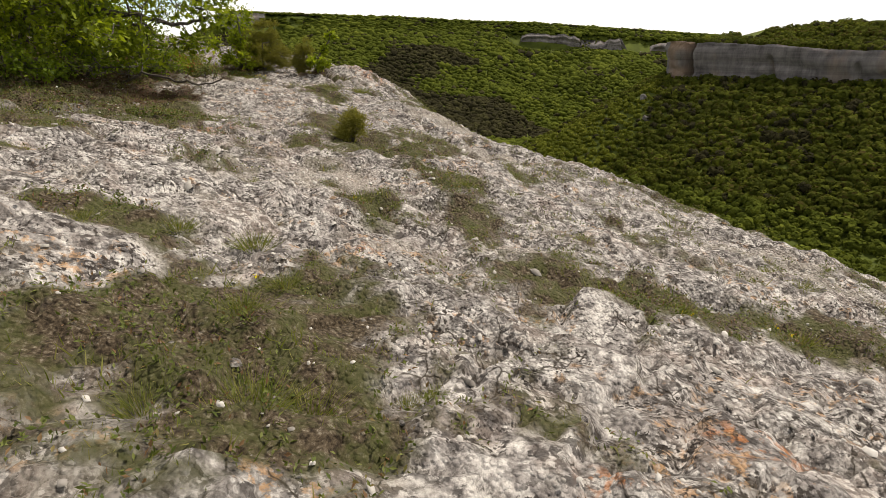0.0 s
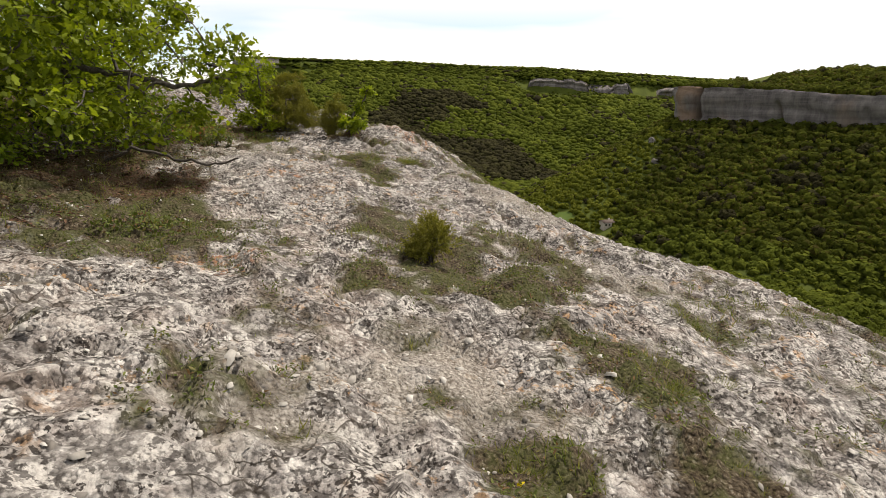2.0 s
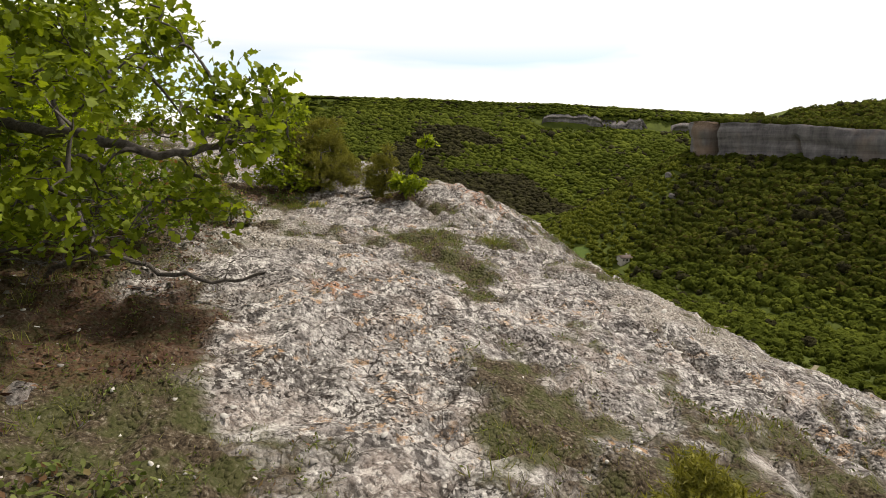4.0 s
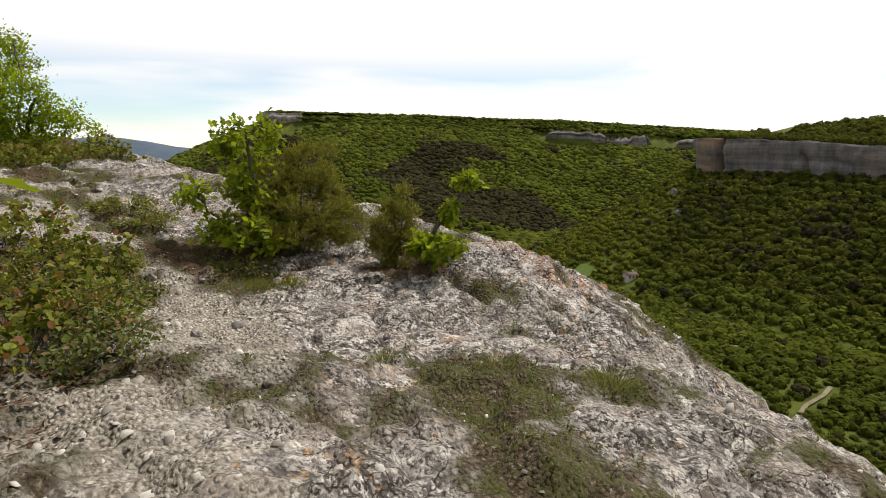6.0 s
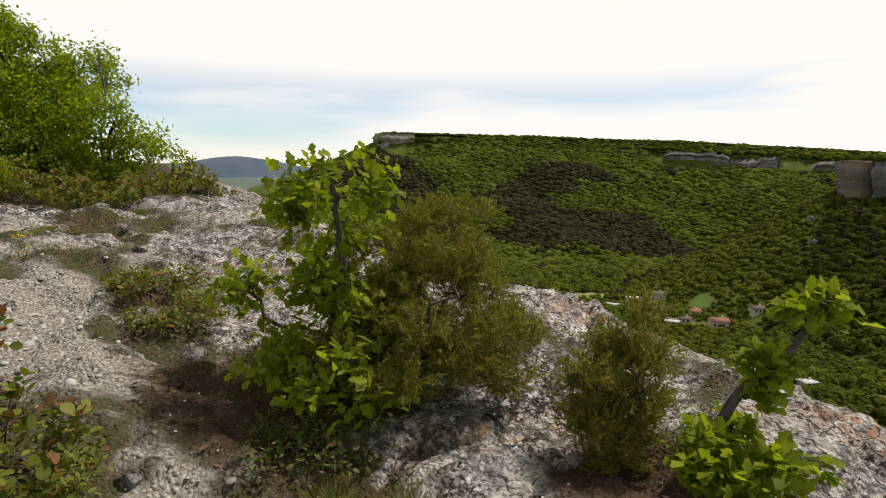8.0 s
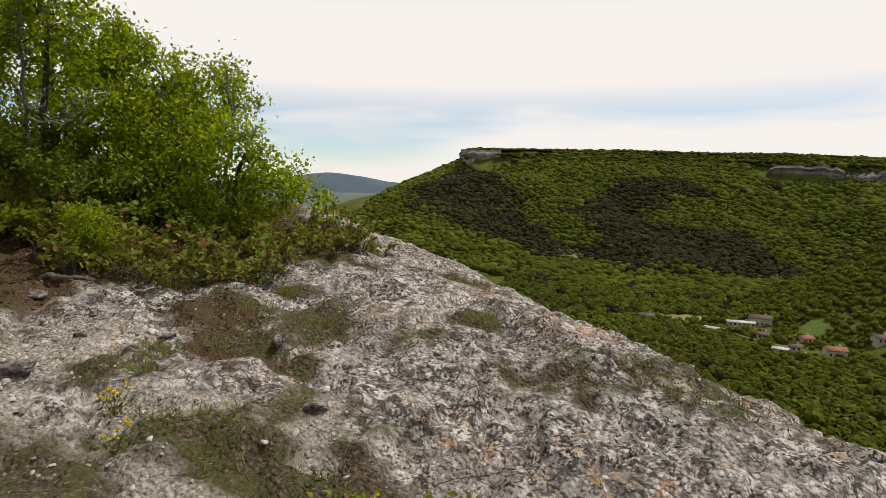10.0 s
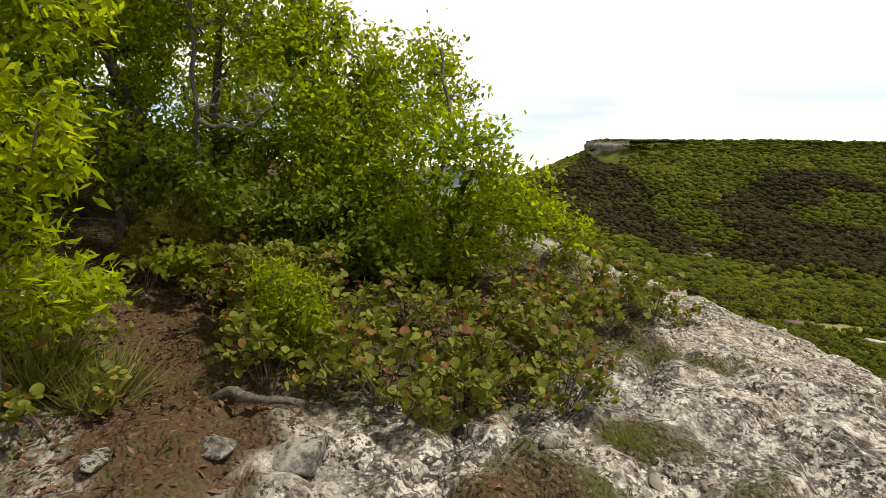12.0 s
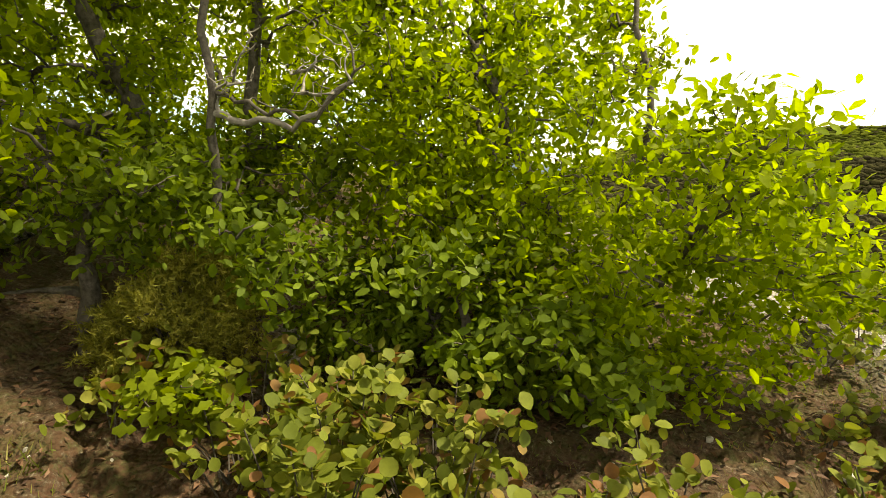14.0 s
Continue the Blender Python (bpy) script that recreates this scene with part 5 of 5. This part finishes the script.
for k, (bx, by, br, bh, leaf_mat, told) in enumerate([(-6.15, 14.25, 0.42, 0.13, M_SMOKE, "low reddish-green bush beside the gravel path"), (-4.45, 10.95, 0.34, 0.16, M_HERB, "low olive-green bush at the edge of the path"), (-4.75, 11.3, 0.36, 0.2, M_SMOKE, "low reddish-green bush beside the gravel path"), (-5.05, 12.15, 0.3, 0.12, M_HERB, "low olive-green bush at the edge of the path"), (-5.4, 12.6, 0.3, 0.14, M_SMOKE, "low reddish-green bush beside the gravel path"), (-4.85, 11.6, 0.28, 0.12, M_HERB, "low olive-green bush at the edge of the path"),
                                                (-5.3, 11.75, 0.35, 0.15, M_HERB, "low olive-green bush at the edge of the path"), (-5.65, 12.25, 0.35, 0.16, M_SMOKE, "low reddish-green bush beside the gravel path"), (-4.75, 13.4, 0.4, 0.08, M_HERB, "mat of olive-green herbs below an oak sapling"), (-3.3, 6.7, 0.4, 0.07, M_HERB, "mat of olive-green herbs at the foot of the bank")]):
    b = at_ground(bx, by)
    plant("low_bush", b, [[b, (b[0], b[1], b[2] + bh)]], [(b[0], b[1], b[2] + bh * 0.8, br, br * 0.8, bh)], 130, 7, 0.03, OVAL_LEAF, leaf_mat, told, "bush", 60 + k, 0.03, 0.0016)

# ---- the oak beside the start of the walk ----
b = at_ground(-5.3, 8.9)
plant("oak_tree", b, [[b, (-5.2, 8.8, 1.5), (-5.0, 8.7, 2.1), (-5.0, 8.6, 2.9), (-5.2, 8.5, 3.9)], [(-5.0, 8.7, 1.95), (-4.4, 8.55, 1.9), (-3.8, 8.5, 1.75), (-3.35, 8.5, 1.85)], [(-5.15, 8.75, 1.6), (-5.4, 8.0, 2.0), (-5.3, 7.2, 2.3)]],
      # first three blobs: high crown out of view, added to shade the lower leaves
      [(-4.9, 8.0, 4.0, 1.3, 1.6, 0.55), (-5.4, 9.6, 3.9, 1.2, 1.2, 0.6), (-5.2, 6.2, 3.7, 1.2, 1.2, 0.6), (-3.4, 8.6, 2.1, 0.36, 0.35, 0.42), (-3.4, 8.6, 1.9, 0.34, 0.33, 0.4), (-3.85, 6.75, 1.55, 0.25, 0.3, 0.3), (-3.95, 7.7, 2.1, 0.4, 0.4, 0.35), (-4.5, 7.3, 2.2, 0.7, 0.9, 0.8), (-4.7, 6.3, 1.9, 0.6, 0.7, 0.7), (-4.2, 8.2, 1.5, 0.6, 0.5, 0.3), (-3.5, 8.5, 1.5, 0.32, 0.3, 0.22), (-4.3, 8.6, 2.5, 0.7, 0.6, 0.6), (-5.0, 8.2, 2.9, 1.1, 1.1, 0.8), (-5.4, 7.0, 2.3, 0.9, 0.9, 0.9), (-5.2, 8.2, 1.6, 0.9, 0.9, 0.45), (-4.9, 9.8, 2.2, 0.8, 0.9, 0.9), (-6.3, 8.3, 2.4, 1.0, 1.3, 1.2), (-4.5, 7.6, 3.4, 0.8, 0.9, 0.5)],
      2700, 9, 0.074, OAK_LEAF, M_OAK, "gnarled low oak in fresh leaf at the edge of the rock", "tree", 8, 0.06, 0.0032)
b = at_ground(-4.9, 8.9)
twist = [[b, (-4.5, 8.8, 1.15), (-4.0, 8.7, 1.05), (-3.6, 8.65, 0.98), (-3.25, 8.6, 1.05)]]
plant("dead_branch", b, twist, [(-3.7, 8.7, 1.1, 0.6, 0.35, 0.15), (-4.4, 8.6, 1.3, 0.5, 0.4, 0.25), (-4.6, 7.9, 1.25, 0.5, 0.6, 0.25), (-4.5, 9.4, 1.25, 0.5, 0.5, 0.2)], 200, 1, 0.01, OVAL_LEAF, M_DRY, "bare twisted low branch lying over the rock", "branch", 9, 0.05, 0.002, M_BARK, 0.6)
b = at_ground(-5.5, 6.2)
plant("bush", b, [[b, (-5.5, 6.2, 1.6)]], [(-5.6, 6.2, 1.5, 0.9, 1.2, 0.6), (-5.8, 4.6, 1.6, 0.9, 1.2, 0.8), (-5.4, 9.8, 1.3, 0.8, 0.9, 0.4), (-5.0, 7.6, 1.2, 0.6, 0.8, 0.35), (-4.9, 8.9, 1.25, 0.5, 0.7, 0.3), (-4.6, 6.6, 1.2, 0.3, 0.6, 0.25), (-4.75, 9.7, 1.45, 0.6, 0.6, 0.5), (-5.3, 8.6, 1.9, 0.7, 0.9, 0.5)], 1500, 9, 0.05, OVAL_LEAF, M_DARKLEAF, "dense dark-leaved bush behind the oak", "bush", 10, 0.06)
b = at_ground(-6.8, 11.8)
plant("hornbeam_bush", b, [[b, (-6.9, 11.9, 2.2)]], [(-7.0, 11.9, 1.9, 0.8, 0.8, 0.6), (-6.4, 10.8, 1.8, 0.8, 0.8, 0.7)], 420, 9, 0.06, OVAL_LEAF, M_HORNBEAM, "bushy hornbeam beside the gravel path", "bush", 12, 0.06)

# ---- the thicket at the end of the walk ----
b = at_ground(-11.2, 19.0)
plant("oak_tree", b, [[b, (-11.2, 18.95, 2.8), (-11.0, 18.9, 3.4), (-11.2, 19.0, 4.1)], [b, (-10.8, 18.7, 2.7), (-10.5, 18.5, 3.0)], [b, (-11.6, 18.7, 3.0), (-11.9, 18.6, 3.8)]],
      [(-11.65, 19.3, 3.9, 0.6, 0.6, 0.45), (-10.5, 18.4, 3.1, 0.45, 0.45, 0.38), (-10.3, 18.8, 2.7, 0.5, 0.5, 0.35), (-10.9, 18.7, 2.5, 0.9, 0.6, 0.35), (-11.7, 18.6, 3.3, 0.9, 0.6, 0.7), (-11.4, 18.3, 2.7, 0.8, 0.4, 0.4), (-12.3, 18.8, 4.0, 0.7, 0.6, 0.6), (-9.95, 19.0, 2.55, 0.25, 0.3, 0.2), (-12.2, 18.0, 3.7, 0.5, 0.4, 0.5), (-12.6, 18.4, 4.4, 0.6, 0.5, 0.5), (-12.0, 18.2, 2.9, 0.7, 0.5, 0.5), (-11.0, 18.5, 2.3, 0.8, 0.4, 0.25), (-12.6, 19.2, 3.3, 0.8, 0.6, 0.8)],
      3100, 10, 0.052, OVAL_LEAF, M_HORNBEAM, "broad bright green hornbeam at the cliff edge", "tree", 14, 0.075, 0.0026)
b = at_ground(-12.4, 17.3)
plant("bare_tree", b, [[b, (-12.4, 17.28, 3.0), (-12.35, 17.25, 3.6), (-12.45, 17.3, 4.5), (-12.5, 17.3, 5.3)], [(-12.38, 17.27, 3.45), (-12.1, 17.3, 3.35), (-11.8, 17.35, 3.3), (-11.55, 17.4, 3.5)]],
      [(-12.0, 17.4, 3.55, 0.5, 0.3, 0.25), (-12.4, 17.4, 4.4, 0.8, 0.6, 0.6)], 190, 4, 0.05, OVAL_LEAF, M_HORNBEAM, "thin half-dead tree with bare grey twigs", "tree", 15, 0.06, 0.0026, M_BARK, 0.45)
b = (-12.38, 17.27, 3.35)
plant("dead_branch", b, [[b, (-12.15, 17.3, 3.3), (-11.85, 17.35, 3.3), (-11.6, 17.4, 3.45)]], [(-11.95, 17.35, 3.5, 0.45, 0.3, 0.2)], 90, 1, 0.008, OVAL_LEAF, M_DRY, "bare grey twigs of a half-dead tree", "branch", 28, 0.02, 0.0024, M_TWIG, 0.8)
b = at_ground(-13.2, 18.0)
plant("hornbeam_tree", b, [[b, (-13.2, 18.0, 3.6), (-13.3, 18.2, 4.8)], [b, (-13.8, 17.5, 3.6), (-14.0, 17.2, 4.4)]],
      # last two blobs: canopy added above the view to darken the understory
      [(-13.2, 18.3, 4.5, 1.0, 0.8, 0.8), (-14.2, 17.2, 4.0, 1.0, 0.9, 1.0), (-13.6, 17.6, 3.2, 0.8, 0.6, 0.4), (-14.5, 16.2, 3.8, 0.9, 0.9, 1.1), (-13.2, 16.3, 3.3, 0.7, 0.7, 0.8), (-13.0, 17.6, 2.6, 0.6, 0.5, 0.3), (-13.6, 15.6, 3.0, 0.8, 0.7, 1.0), (-13.6, 17.4, 4.9, 1.1, 0.9, 0.7), (-12.9, 16.6, 4.3, 0.7, 0.7, 0.5), (-14.6, 17.6, 4.6, 1.0, 1.0, 1.0), (-12.6, 17.2, 5.3, 1.4, 1.2, 0.5), (-13.3, 15.9, 5.0, 1.2, 1.2, 0.6)], 4300, 10, 0.058, OVAL_LEAF, M_HORNBEAM, "young hornbeam tree on the bank behind the path", "tree", 16, 0.07)
b = at_ground(-15.4, 19.6)
plant("hornbeam_tree", b, [[b, (-15.4, 19.6, 3.9), (-15.5, 19.7, 5.0)], [b, (-14.9, 20.1, 3.9), (-14.5, 20.4, 4.6)]],
      [(-15.4, 19.5, 4.3, 1.0, 1.0, 0.8), (-14.6, 19.9, 3.9, 0.9, 0.8, 0.8), (-14.2, 19.0, 3.4, 0.8, 0.6, 0.6), (-15.9, 18.4, 4.0, 0.9, 0.9, 0.9), (-13.6, 20.4, 3.6, 0.9, 0.7, 0.7), (-16.5, 17.2, 4.0, 1.0, 1.0, 1.1), (-14.9, 18.6, 4.9, 0.8, 0.8, 0.5)],
      2000, 9, 0.065, OVAL_LEAF, M_HORNBEAM, "shaded hornbeam higher on the bank behind the thicket", "tree", 31, 0.09)
b = at_ground(-11.5, 17.95)
plant("dogwood_bush", b, [[b, (-11.5, 17.95, 2.5)]], [(-11.5, 17.95, 2.55, 0.45, 0.4, 0.4), (-12.0, 17.9, 2.4, 0.4, 0.4, 0.35), (-11.0, 18.0, 2.3, 0.5, 0.4, 0.25)], 520, 10, 0.055, OVAL_LEAF, M_DARKLEAF, "dark glossy-leaved bush under the hornbeam", "bush", 17, 0.05)
b = at_ground(-12.9, 16.9)
plant("dogwood_bush", b, [[b, (-12.9, 16.9, 2.9)]], [(-12.7, 17.15, 2.85, 0.5, 0.4, 0.3), (-13.2, 16.5, 2.8, 0.6, 0.5, 0.4), (-12.1, 17.55, 2.6, 0.4, 0.3, 0.3), (-13.6, 17.6, 3.1, 0.7, 0.6, 0.4), (-12.8, 17.9, 3.1, 0.6, 0.4, 0.4), (-13.6, 15.5, 2.7, 0.7, 0.6, 0.5), (-12.5, 17.1, 3.1, 0.35, 0.3, 0.25), (-12.0, 17.2, 2.75, 0.3, 0.25, 0.2)],
      1100, 10, 0.052, OVAL_LEAF, M_DARKLEAF, "shaded bush in front of a half-dead tree", "bush", 27, 0.06)
juniper(-12.55, 17.15, 0.7, 0.5, 18, "grey-green juniper beneath a half-dead tree")
b = at_ground(-10.95, 15.35)
plant("ash_sapling", b, [[b, (-11.0, 15.35, 2.5), (-11.0, 15.4, 3.3), (-11.1, 15.4, 4.2)]],
      [(-10.95, 15.55, 3.0, 0.32, 0.35, 0.35), (-10.85, 15.65, 2.45, 0.3, 0.3, 0.2), (-11.1, 15.5, 3.7, 0.45, 0.45, 0.5), (-11.4, 15.5, 2.9, 0.4, 0.4, 0.6), (-11.5, 15.7, 2.3, 0.4, 0.4, 0.3), (-11.9, 15.3, 3.4, 0.5, 0.5, 0.7)], 620, 11, 0.075, NARROW_LEAF, M_ASH, "bright green ash sapling beside the path", "sapling", 19, 0.05)
b = at_ground(-10.5, 16.52)
plant("ash_bush", b, [[b, (b[0], b[1], b[2] + 0.3)]], [(b[0], b[1], b[2] + 0.40, 0.22, 0.22, 0.18), (b[0] + 0.12, b[1] + 0.08, b[2] + 0.22, 0.2, 0.2, 0.15)], 320, 12, 0.036, NARROW_LEAF, M_HORNBEAM, "bright yellow-green bush beside the path", "bush", 20, 0.04)


def smoke_bush(seed, tall, wide, stems, per):
    """A low smoke bush: upright reddish stems with round leaves in tufts; every leaf a piece of its own."""
    rng = np.random.default_rng(seed)
    ob = tagged(new("smoke_bush"), "low smoke bush with round green and reddish leaves", "bush", "smoke bushes")
    ends = []
    for k in range(stems):
        a, r = rng.uniform(0, 6.283), wide * math.sqrt(rng.random())
        end = np.array([r * math.cos(a), r * math.sin(a), tall * rng.uniform(0.55, 1.05)])
        v, f = tubes([np.array([(end[0] * 0.2, end[1] * 0.2, -0.03), end * np.array([0.6, 0.6, 0.55]), end])], [(0.004, 0.0022)], 5)
        part("stem", mesh_of("stem", v, f, M_BARK, True), ob)
        ends.append(end)
    v, f = orient(ROUND_LEAF, np.zeros((1, 3)), np.array([[1.0, 0, 0]]), np.array([[0, 0, 1.0]]), np.ones(1))
    me = mesh_of("leaf", v, f, M_SMOKE, True)
    for end in ends:
        for k in range(per):
            a = k * 2.4 + rng.uniform(-0.4, 0.4)
            h = rng.uniform(-0.35, 0.0) * tall * (k / per)
            leaf = new("leaf", me)
            leaf.parent = ob
            leaf.matrix_basis = pose(end[0] * (1 + h), end[1] * (1 + h), end[2] + h, 0, 0, math.degrees(a)) @ pose(0.012, 0, 0, rng.uniform(-25, 25), -rng.uniform(5, 65), 0) @ Matrix.Scale(rng.uniform(0.034, 0.058), 4)
    bits = [e * np.array([1, 1, q]) + rng.normal(size=3) * np.array([0.05, 0.05, 0.02]) for e in ends for q in (1.0, 0.7)]
    v, f = sprays(rng, np.array(bits), np.tile([0, 0, 0.6], (len(bits), 1)), 7, 0.024, 0.045, ROUND_LEAF, 0.5, 0.9)
    tagged(part("foliage", mesh_of("foliage", v, f, M_SMOKE, True), ob), kind="stuff")
    return ob


def grass_tuft(x, y, wide, tall, seed, blades=260):
    """A tuft of grass: a fan of single blades."""
    rng = np.random.default_rng(seed)
    p = np.stack([rng.normal(size=blades) * wide * 0.4, rng.normal(size=blades) * wide * 0.4, np.full(blades, -0.008)], 1)
    ax = p * np.array([1.6, 1.6, 0]) / wide + rng.normal(size=(blades, 3)) * 0.25 + np.array([0, 0, 1.0])
    v, f = orient(THIN_BLADE, p, ax, rng.normal(size=(blades, 3)), tall * rng.uniform(0.5, 1.1, blades))
    ob = tagged(new("grass_tuft", mesh_of("grass_tuft", v, f, M_GRASS)), "tuft of fine green and straw-coloured grass in a soil pocket", "grass tuft", "grass tufts")
    ob.location = at_ground(x, y)


for k, (gx, gy, gw, gt) in enumerate([(-1.54, 3.19, 0.09, 0.10), (-1.13, 3.2, 0.12, 0.11), (-0.85, 2.75, 0.10, 0.08), (-0.66, 1.68, 0.14, 0.13), (-0.5, 1.75, 0.12, 0.10), (-0.95, 1.62, 0.10, 0.09), (-0.85, 2.2, 0.10, 0.08),
                                      (-0.2, 1.95, 0.06, 0.06), (-0.1, 1.93, 0.05, 0.05), (0.07, 5.15, 0.10, 0.07), (0.5, 5.6, 0.12, 0.08), (-1.87, 2.86, 0.12, 0.07), (-0.73, 4.5, 0.1, 0.07), (2.5, 4.5, 0.08, 0.1), (2.7, 4.4, 0.1, 0.1), (1.35, 3.4, 0.12, 0.09), (2.15, 3.45, 0.12, 0.1)]):
    grass_tuft(gx, gy, gw, gt, 500 + k)
for k, (gx, gy, gw, gt) in enumerate([(-2.44, 11.5, 0.14, 0.14), (-1.76, 11.54, 0.16, 0.16), (-3.1, 11.6, 0.1, 0.1), (-4.4, 13.0, 0.12, 0.1), (-4.7, 11.75, 0.12, 0.1), (-5.2, 12.1, 0.12, 0.1), (-4.5, 13.6, 0.12, 0.09), (-7.05, 17.1, 0.12, 0.12), (-8.05, 16.45, 0.10, 0.1), (-8.75, 16.95, 0.09, 0.09),
                                      (-8.75, 15.6, 0.10, 0.09), (-8.5, 15.45, 0.1, 0.09), (-8.3, 15.2, 0.12, 0.1), (-9.5, 16.5, 0.12, 0.12), (-4.15, 13.15, 0.12, 0.12), (-4.5, 13.15, 0.14, 0.1), (-3.9, 14.75, 0.12, 0.08), (-4.95, 13.4, 0.1, 0.1), (-10.9, 15.75, 0.14, 0.35), (-11.1, 15.55, 0.14, 0.4)]):
    grass_tuft(gx, gy, gw, gt, 540 + k)

bush_kinds = [smoke_bush(400 + k, t, w, s, p) for k, (t, w, s, p) in enumerate([(0.32, 0.2, 7, 7), (0.22, 0.22, 6, 7), (0.38, 0.22, 7, 7), (0.18, 0.18, 5, 7)])]
tall_bush = smoke_bush(410, 0.52, 0.2, 12, 12)
tall_bush.matrix_basis = Matrix.Translation(at_ground(-11.1, 16.78))
copy_thing(tall_bush, Matrix.Translation(at_ground(-11.3, 17.05)) @ pose(0, 0, 0, 0, 0, 130))
copy_thing(tall_bush, Matrix.Translation(at_ground(-10.95, 17.1)) @ pose(0, 0, 0, 0, 0, 230))
b = at_ground(-11.95, 16.85)
plant("oak_seedling", b, [[b, (b[0], b[1], b[2] + 0.2)]], [(b[0], b[1], b[2] + 0.25, 0.22, 0.2, 0.12)], 26, 8, 0.075, OAK_LEAF, M_OAK, "small oak seedling beside the trodden path", "seedling", 29, 0.035, 0.002)
spots = [(-10.9, 17.1), (-10.5, 16.75), (-10.2, 16.7), (-9.9, 16.9), (-9.6, 17.1), (-10.3, 17.3), (-10.0, 17.5), (-9.6, 17.6), (-10.7, 17.5), (-10.4, 17.8), (-9.9, 18.0), (-9.5, 18.2), (-11.05, 17.35),
         (-9.45, 18.7), (-9.8, 18.5), (-10.2, 18.3), (-10.75, 18.0), (-9.35, 19.0), (-10.15, 18.7), (-9.7, 19.1), (-10.25, 19.4), (-10.1, 19.7), (-11.6, 17.1), (-11.75, 16.9), (-11.35, 15.85), (-11.1, 15.65),
         (-10.75, 15.5), (-11.55, 15.6), (-10.5, 17.05), (-9.3, 17.45), (-10.6, 18.3), (-10.9, 17.75), (-11.3, 17.5), (-9.75, 17.35), (-8.95, 18.95), (-9.15, 18.8), (-10.55, 16.45), (-9.85, 16.55), (-12.0, 15.9), (-11.9, 17.35)]
rng = np.random.default_rng(77)
BARE_SOIL = [(-10.9, 17.6), (-10.55, 18.1), (-10.1, 18.3)]
cand = rng.uniform((-12.2, 16.4), (-9.0, 19.8), (420, 2))
inside = (seg_dist(cand[:, 0], cand[:, 1], VEG)[1] < 0) & (seg_dist(cand[:, 0], cand[:, 1], VEG)[0] > 0.08) & (seg_dist(cand[:, 0], cand[:, 1], TREAD)[0] > 0.42)
for c in cand[inside]:
    if min(math.hypot(c[0] - p[0], c[1] - p[1]) for p in spots) > 0.21 and c[1] < 17.9 + 0.9 * (c[0] + 11) and len(spots) < 62:
        spots.append((float(c[0]), float(c[1])))
spots += [(-5.3, 11.6), (-5.05, 11.2), (-5.6, 12.0), (-5.9, 12.5), (-4.85, 10.95), (-5.45, 12.55), (-5.3, 12.15), (-5.1, 11.85), (-4.95, 11.5), (-6.2, 12.9), (-5.75, 12.75), (-6.7, 13.1), (-5.4, 11.0), (-6.2, 12.2), (-5.8, 11.4), (-4.7, 10.6), (-6.4, 12.75), (-5.15, 10.6), (-7.0, 13.1), (-10.0, 16.35), (-9.75, 16.5), (-9.5, 16.75), (-9.25, 16.95), (-10.35, 16.3), (-11.75, 16.95), (-11.95, 17.15), (-11.55, 17.05), (-12.3, 16.75), (-9.6, 16.4), (-9.15, 17.15), (-11.0, 17.0), (-11.15, 17.2), (-10.75, 16.6), (-11.0, 16.75), (-11.2, 15.3), (-8.9, 13.6), (-8.3, 13.2), (-6.2, 10.9), (-6.0, 11.5), (-5.75, 10.6), (-9.4, 14.1)]
spots = [p for p in spots if seg_dist(np.array([p[0]]), np.array([p[1]]), BARE_SOIL)[0][0] > 0.32]
for k, (sx, sy) in enumerate(spots):
    m = Matrix.Translation(at_ground(sx, sy)) @ pose(0, 0, 0, 0, 0, 137 * k)
    if k < 4:
        bush_kinds[k].matrix_basis = m
    else:
        copy_thing(bush_kinds[k % 4], m)


def root(x, y):
    """A weathered root that loops over the path."""
    ob_at = at_ground(x, y)
    pts = np.array([(-0.35, 0.12, -0.08), (-0.2, 0.05, 0.08), (-0.05, 0.0, 0.07), (0.1, -0.04, 0.03), (0.25, -0.03, 0.06), (0.42, 0.05, 0.02), (0.55, 0.1, -0.04)])
    u = np.linspace(0, 6, 40)
    c = np.stack([np.interp(u, np.arange(7), pts[:, k]) for k in range(3)], 1)
    c = np.stack([np.convolve(np.pad(c[:, k], 3, mode="edge"), np.ones(7) / 7, "valid") for k in range(3)], 1)
    v, f = tubes([c], [(0.045, 0.022)], 14)
    v = v + np.array([noise.noise_vector(Vector(p) * 16) for p in v]) * 0.014 + np.array([noise.noise_vector(Vector(p) * 6) for p in v]) * 0.02
    ob = tagged(new("root", mesh_of("root", v, f, M_ROOT, True)), "thick weathered root curling over the path", "root")
    ob.matrix_world = pose(ob_at[0], ob_at[1], ob_at[2] + 0.03, 0, 0, 28) @ Matrix.Scale(0.6, 4)


root(-10.2, 16.05)
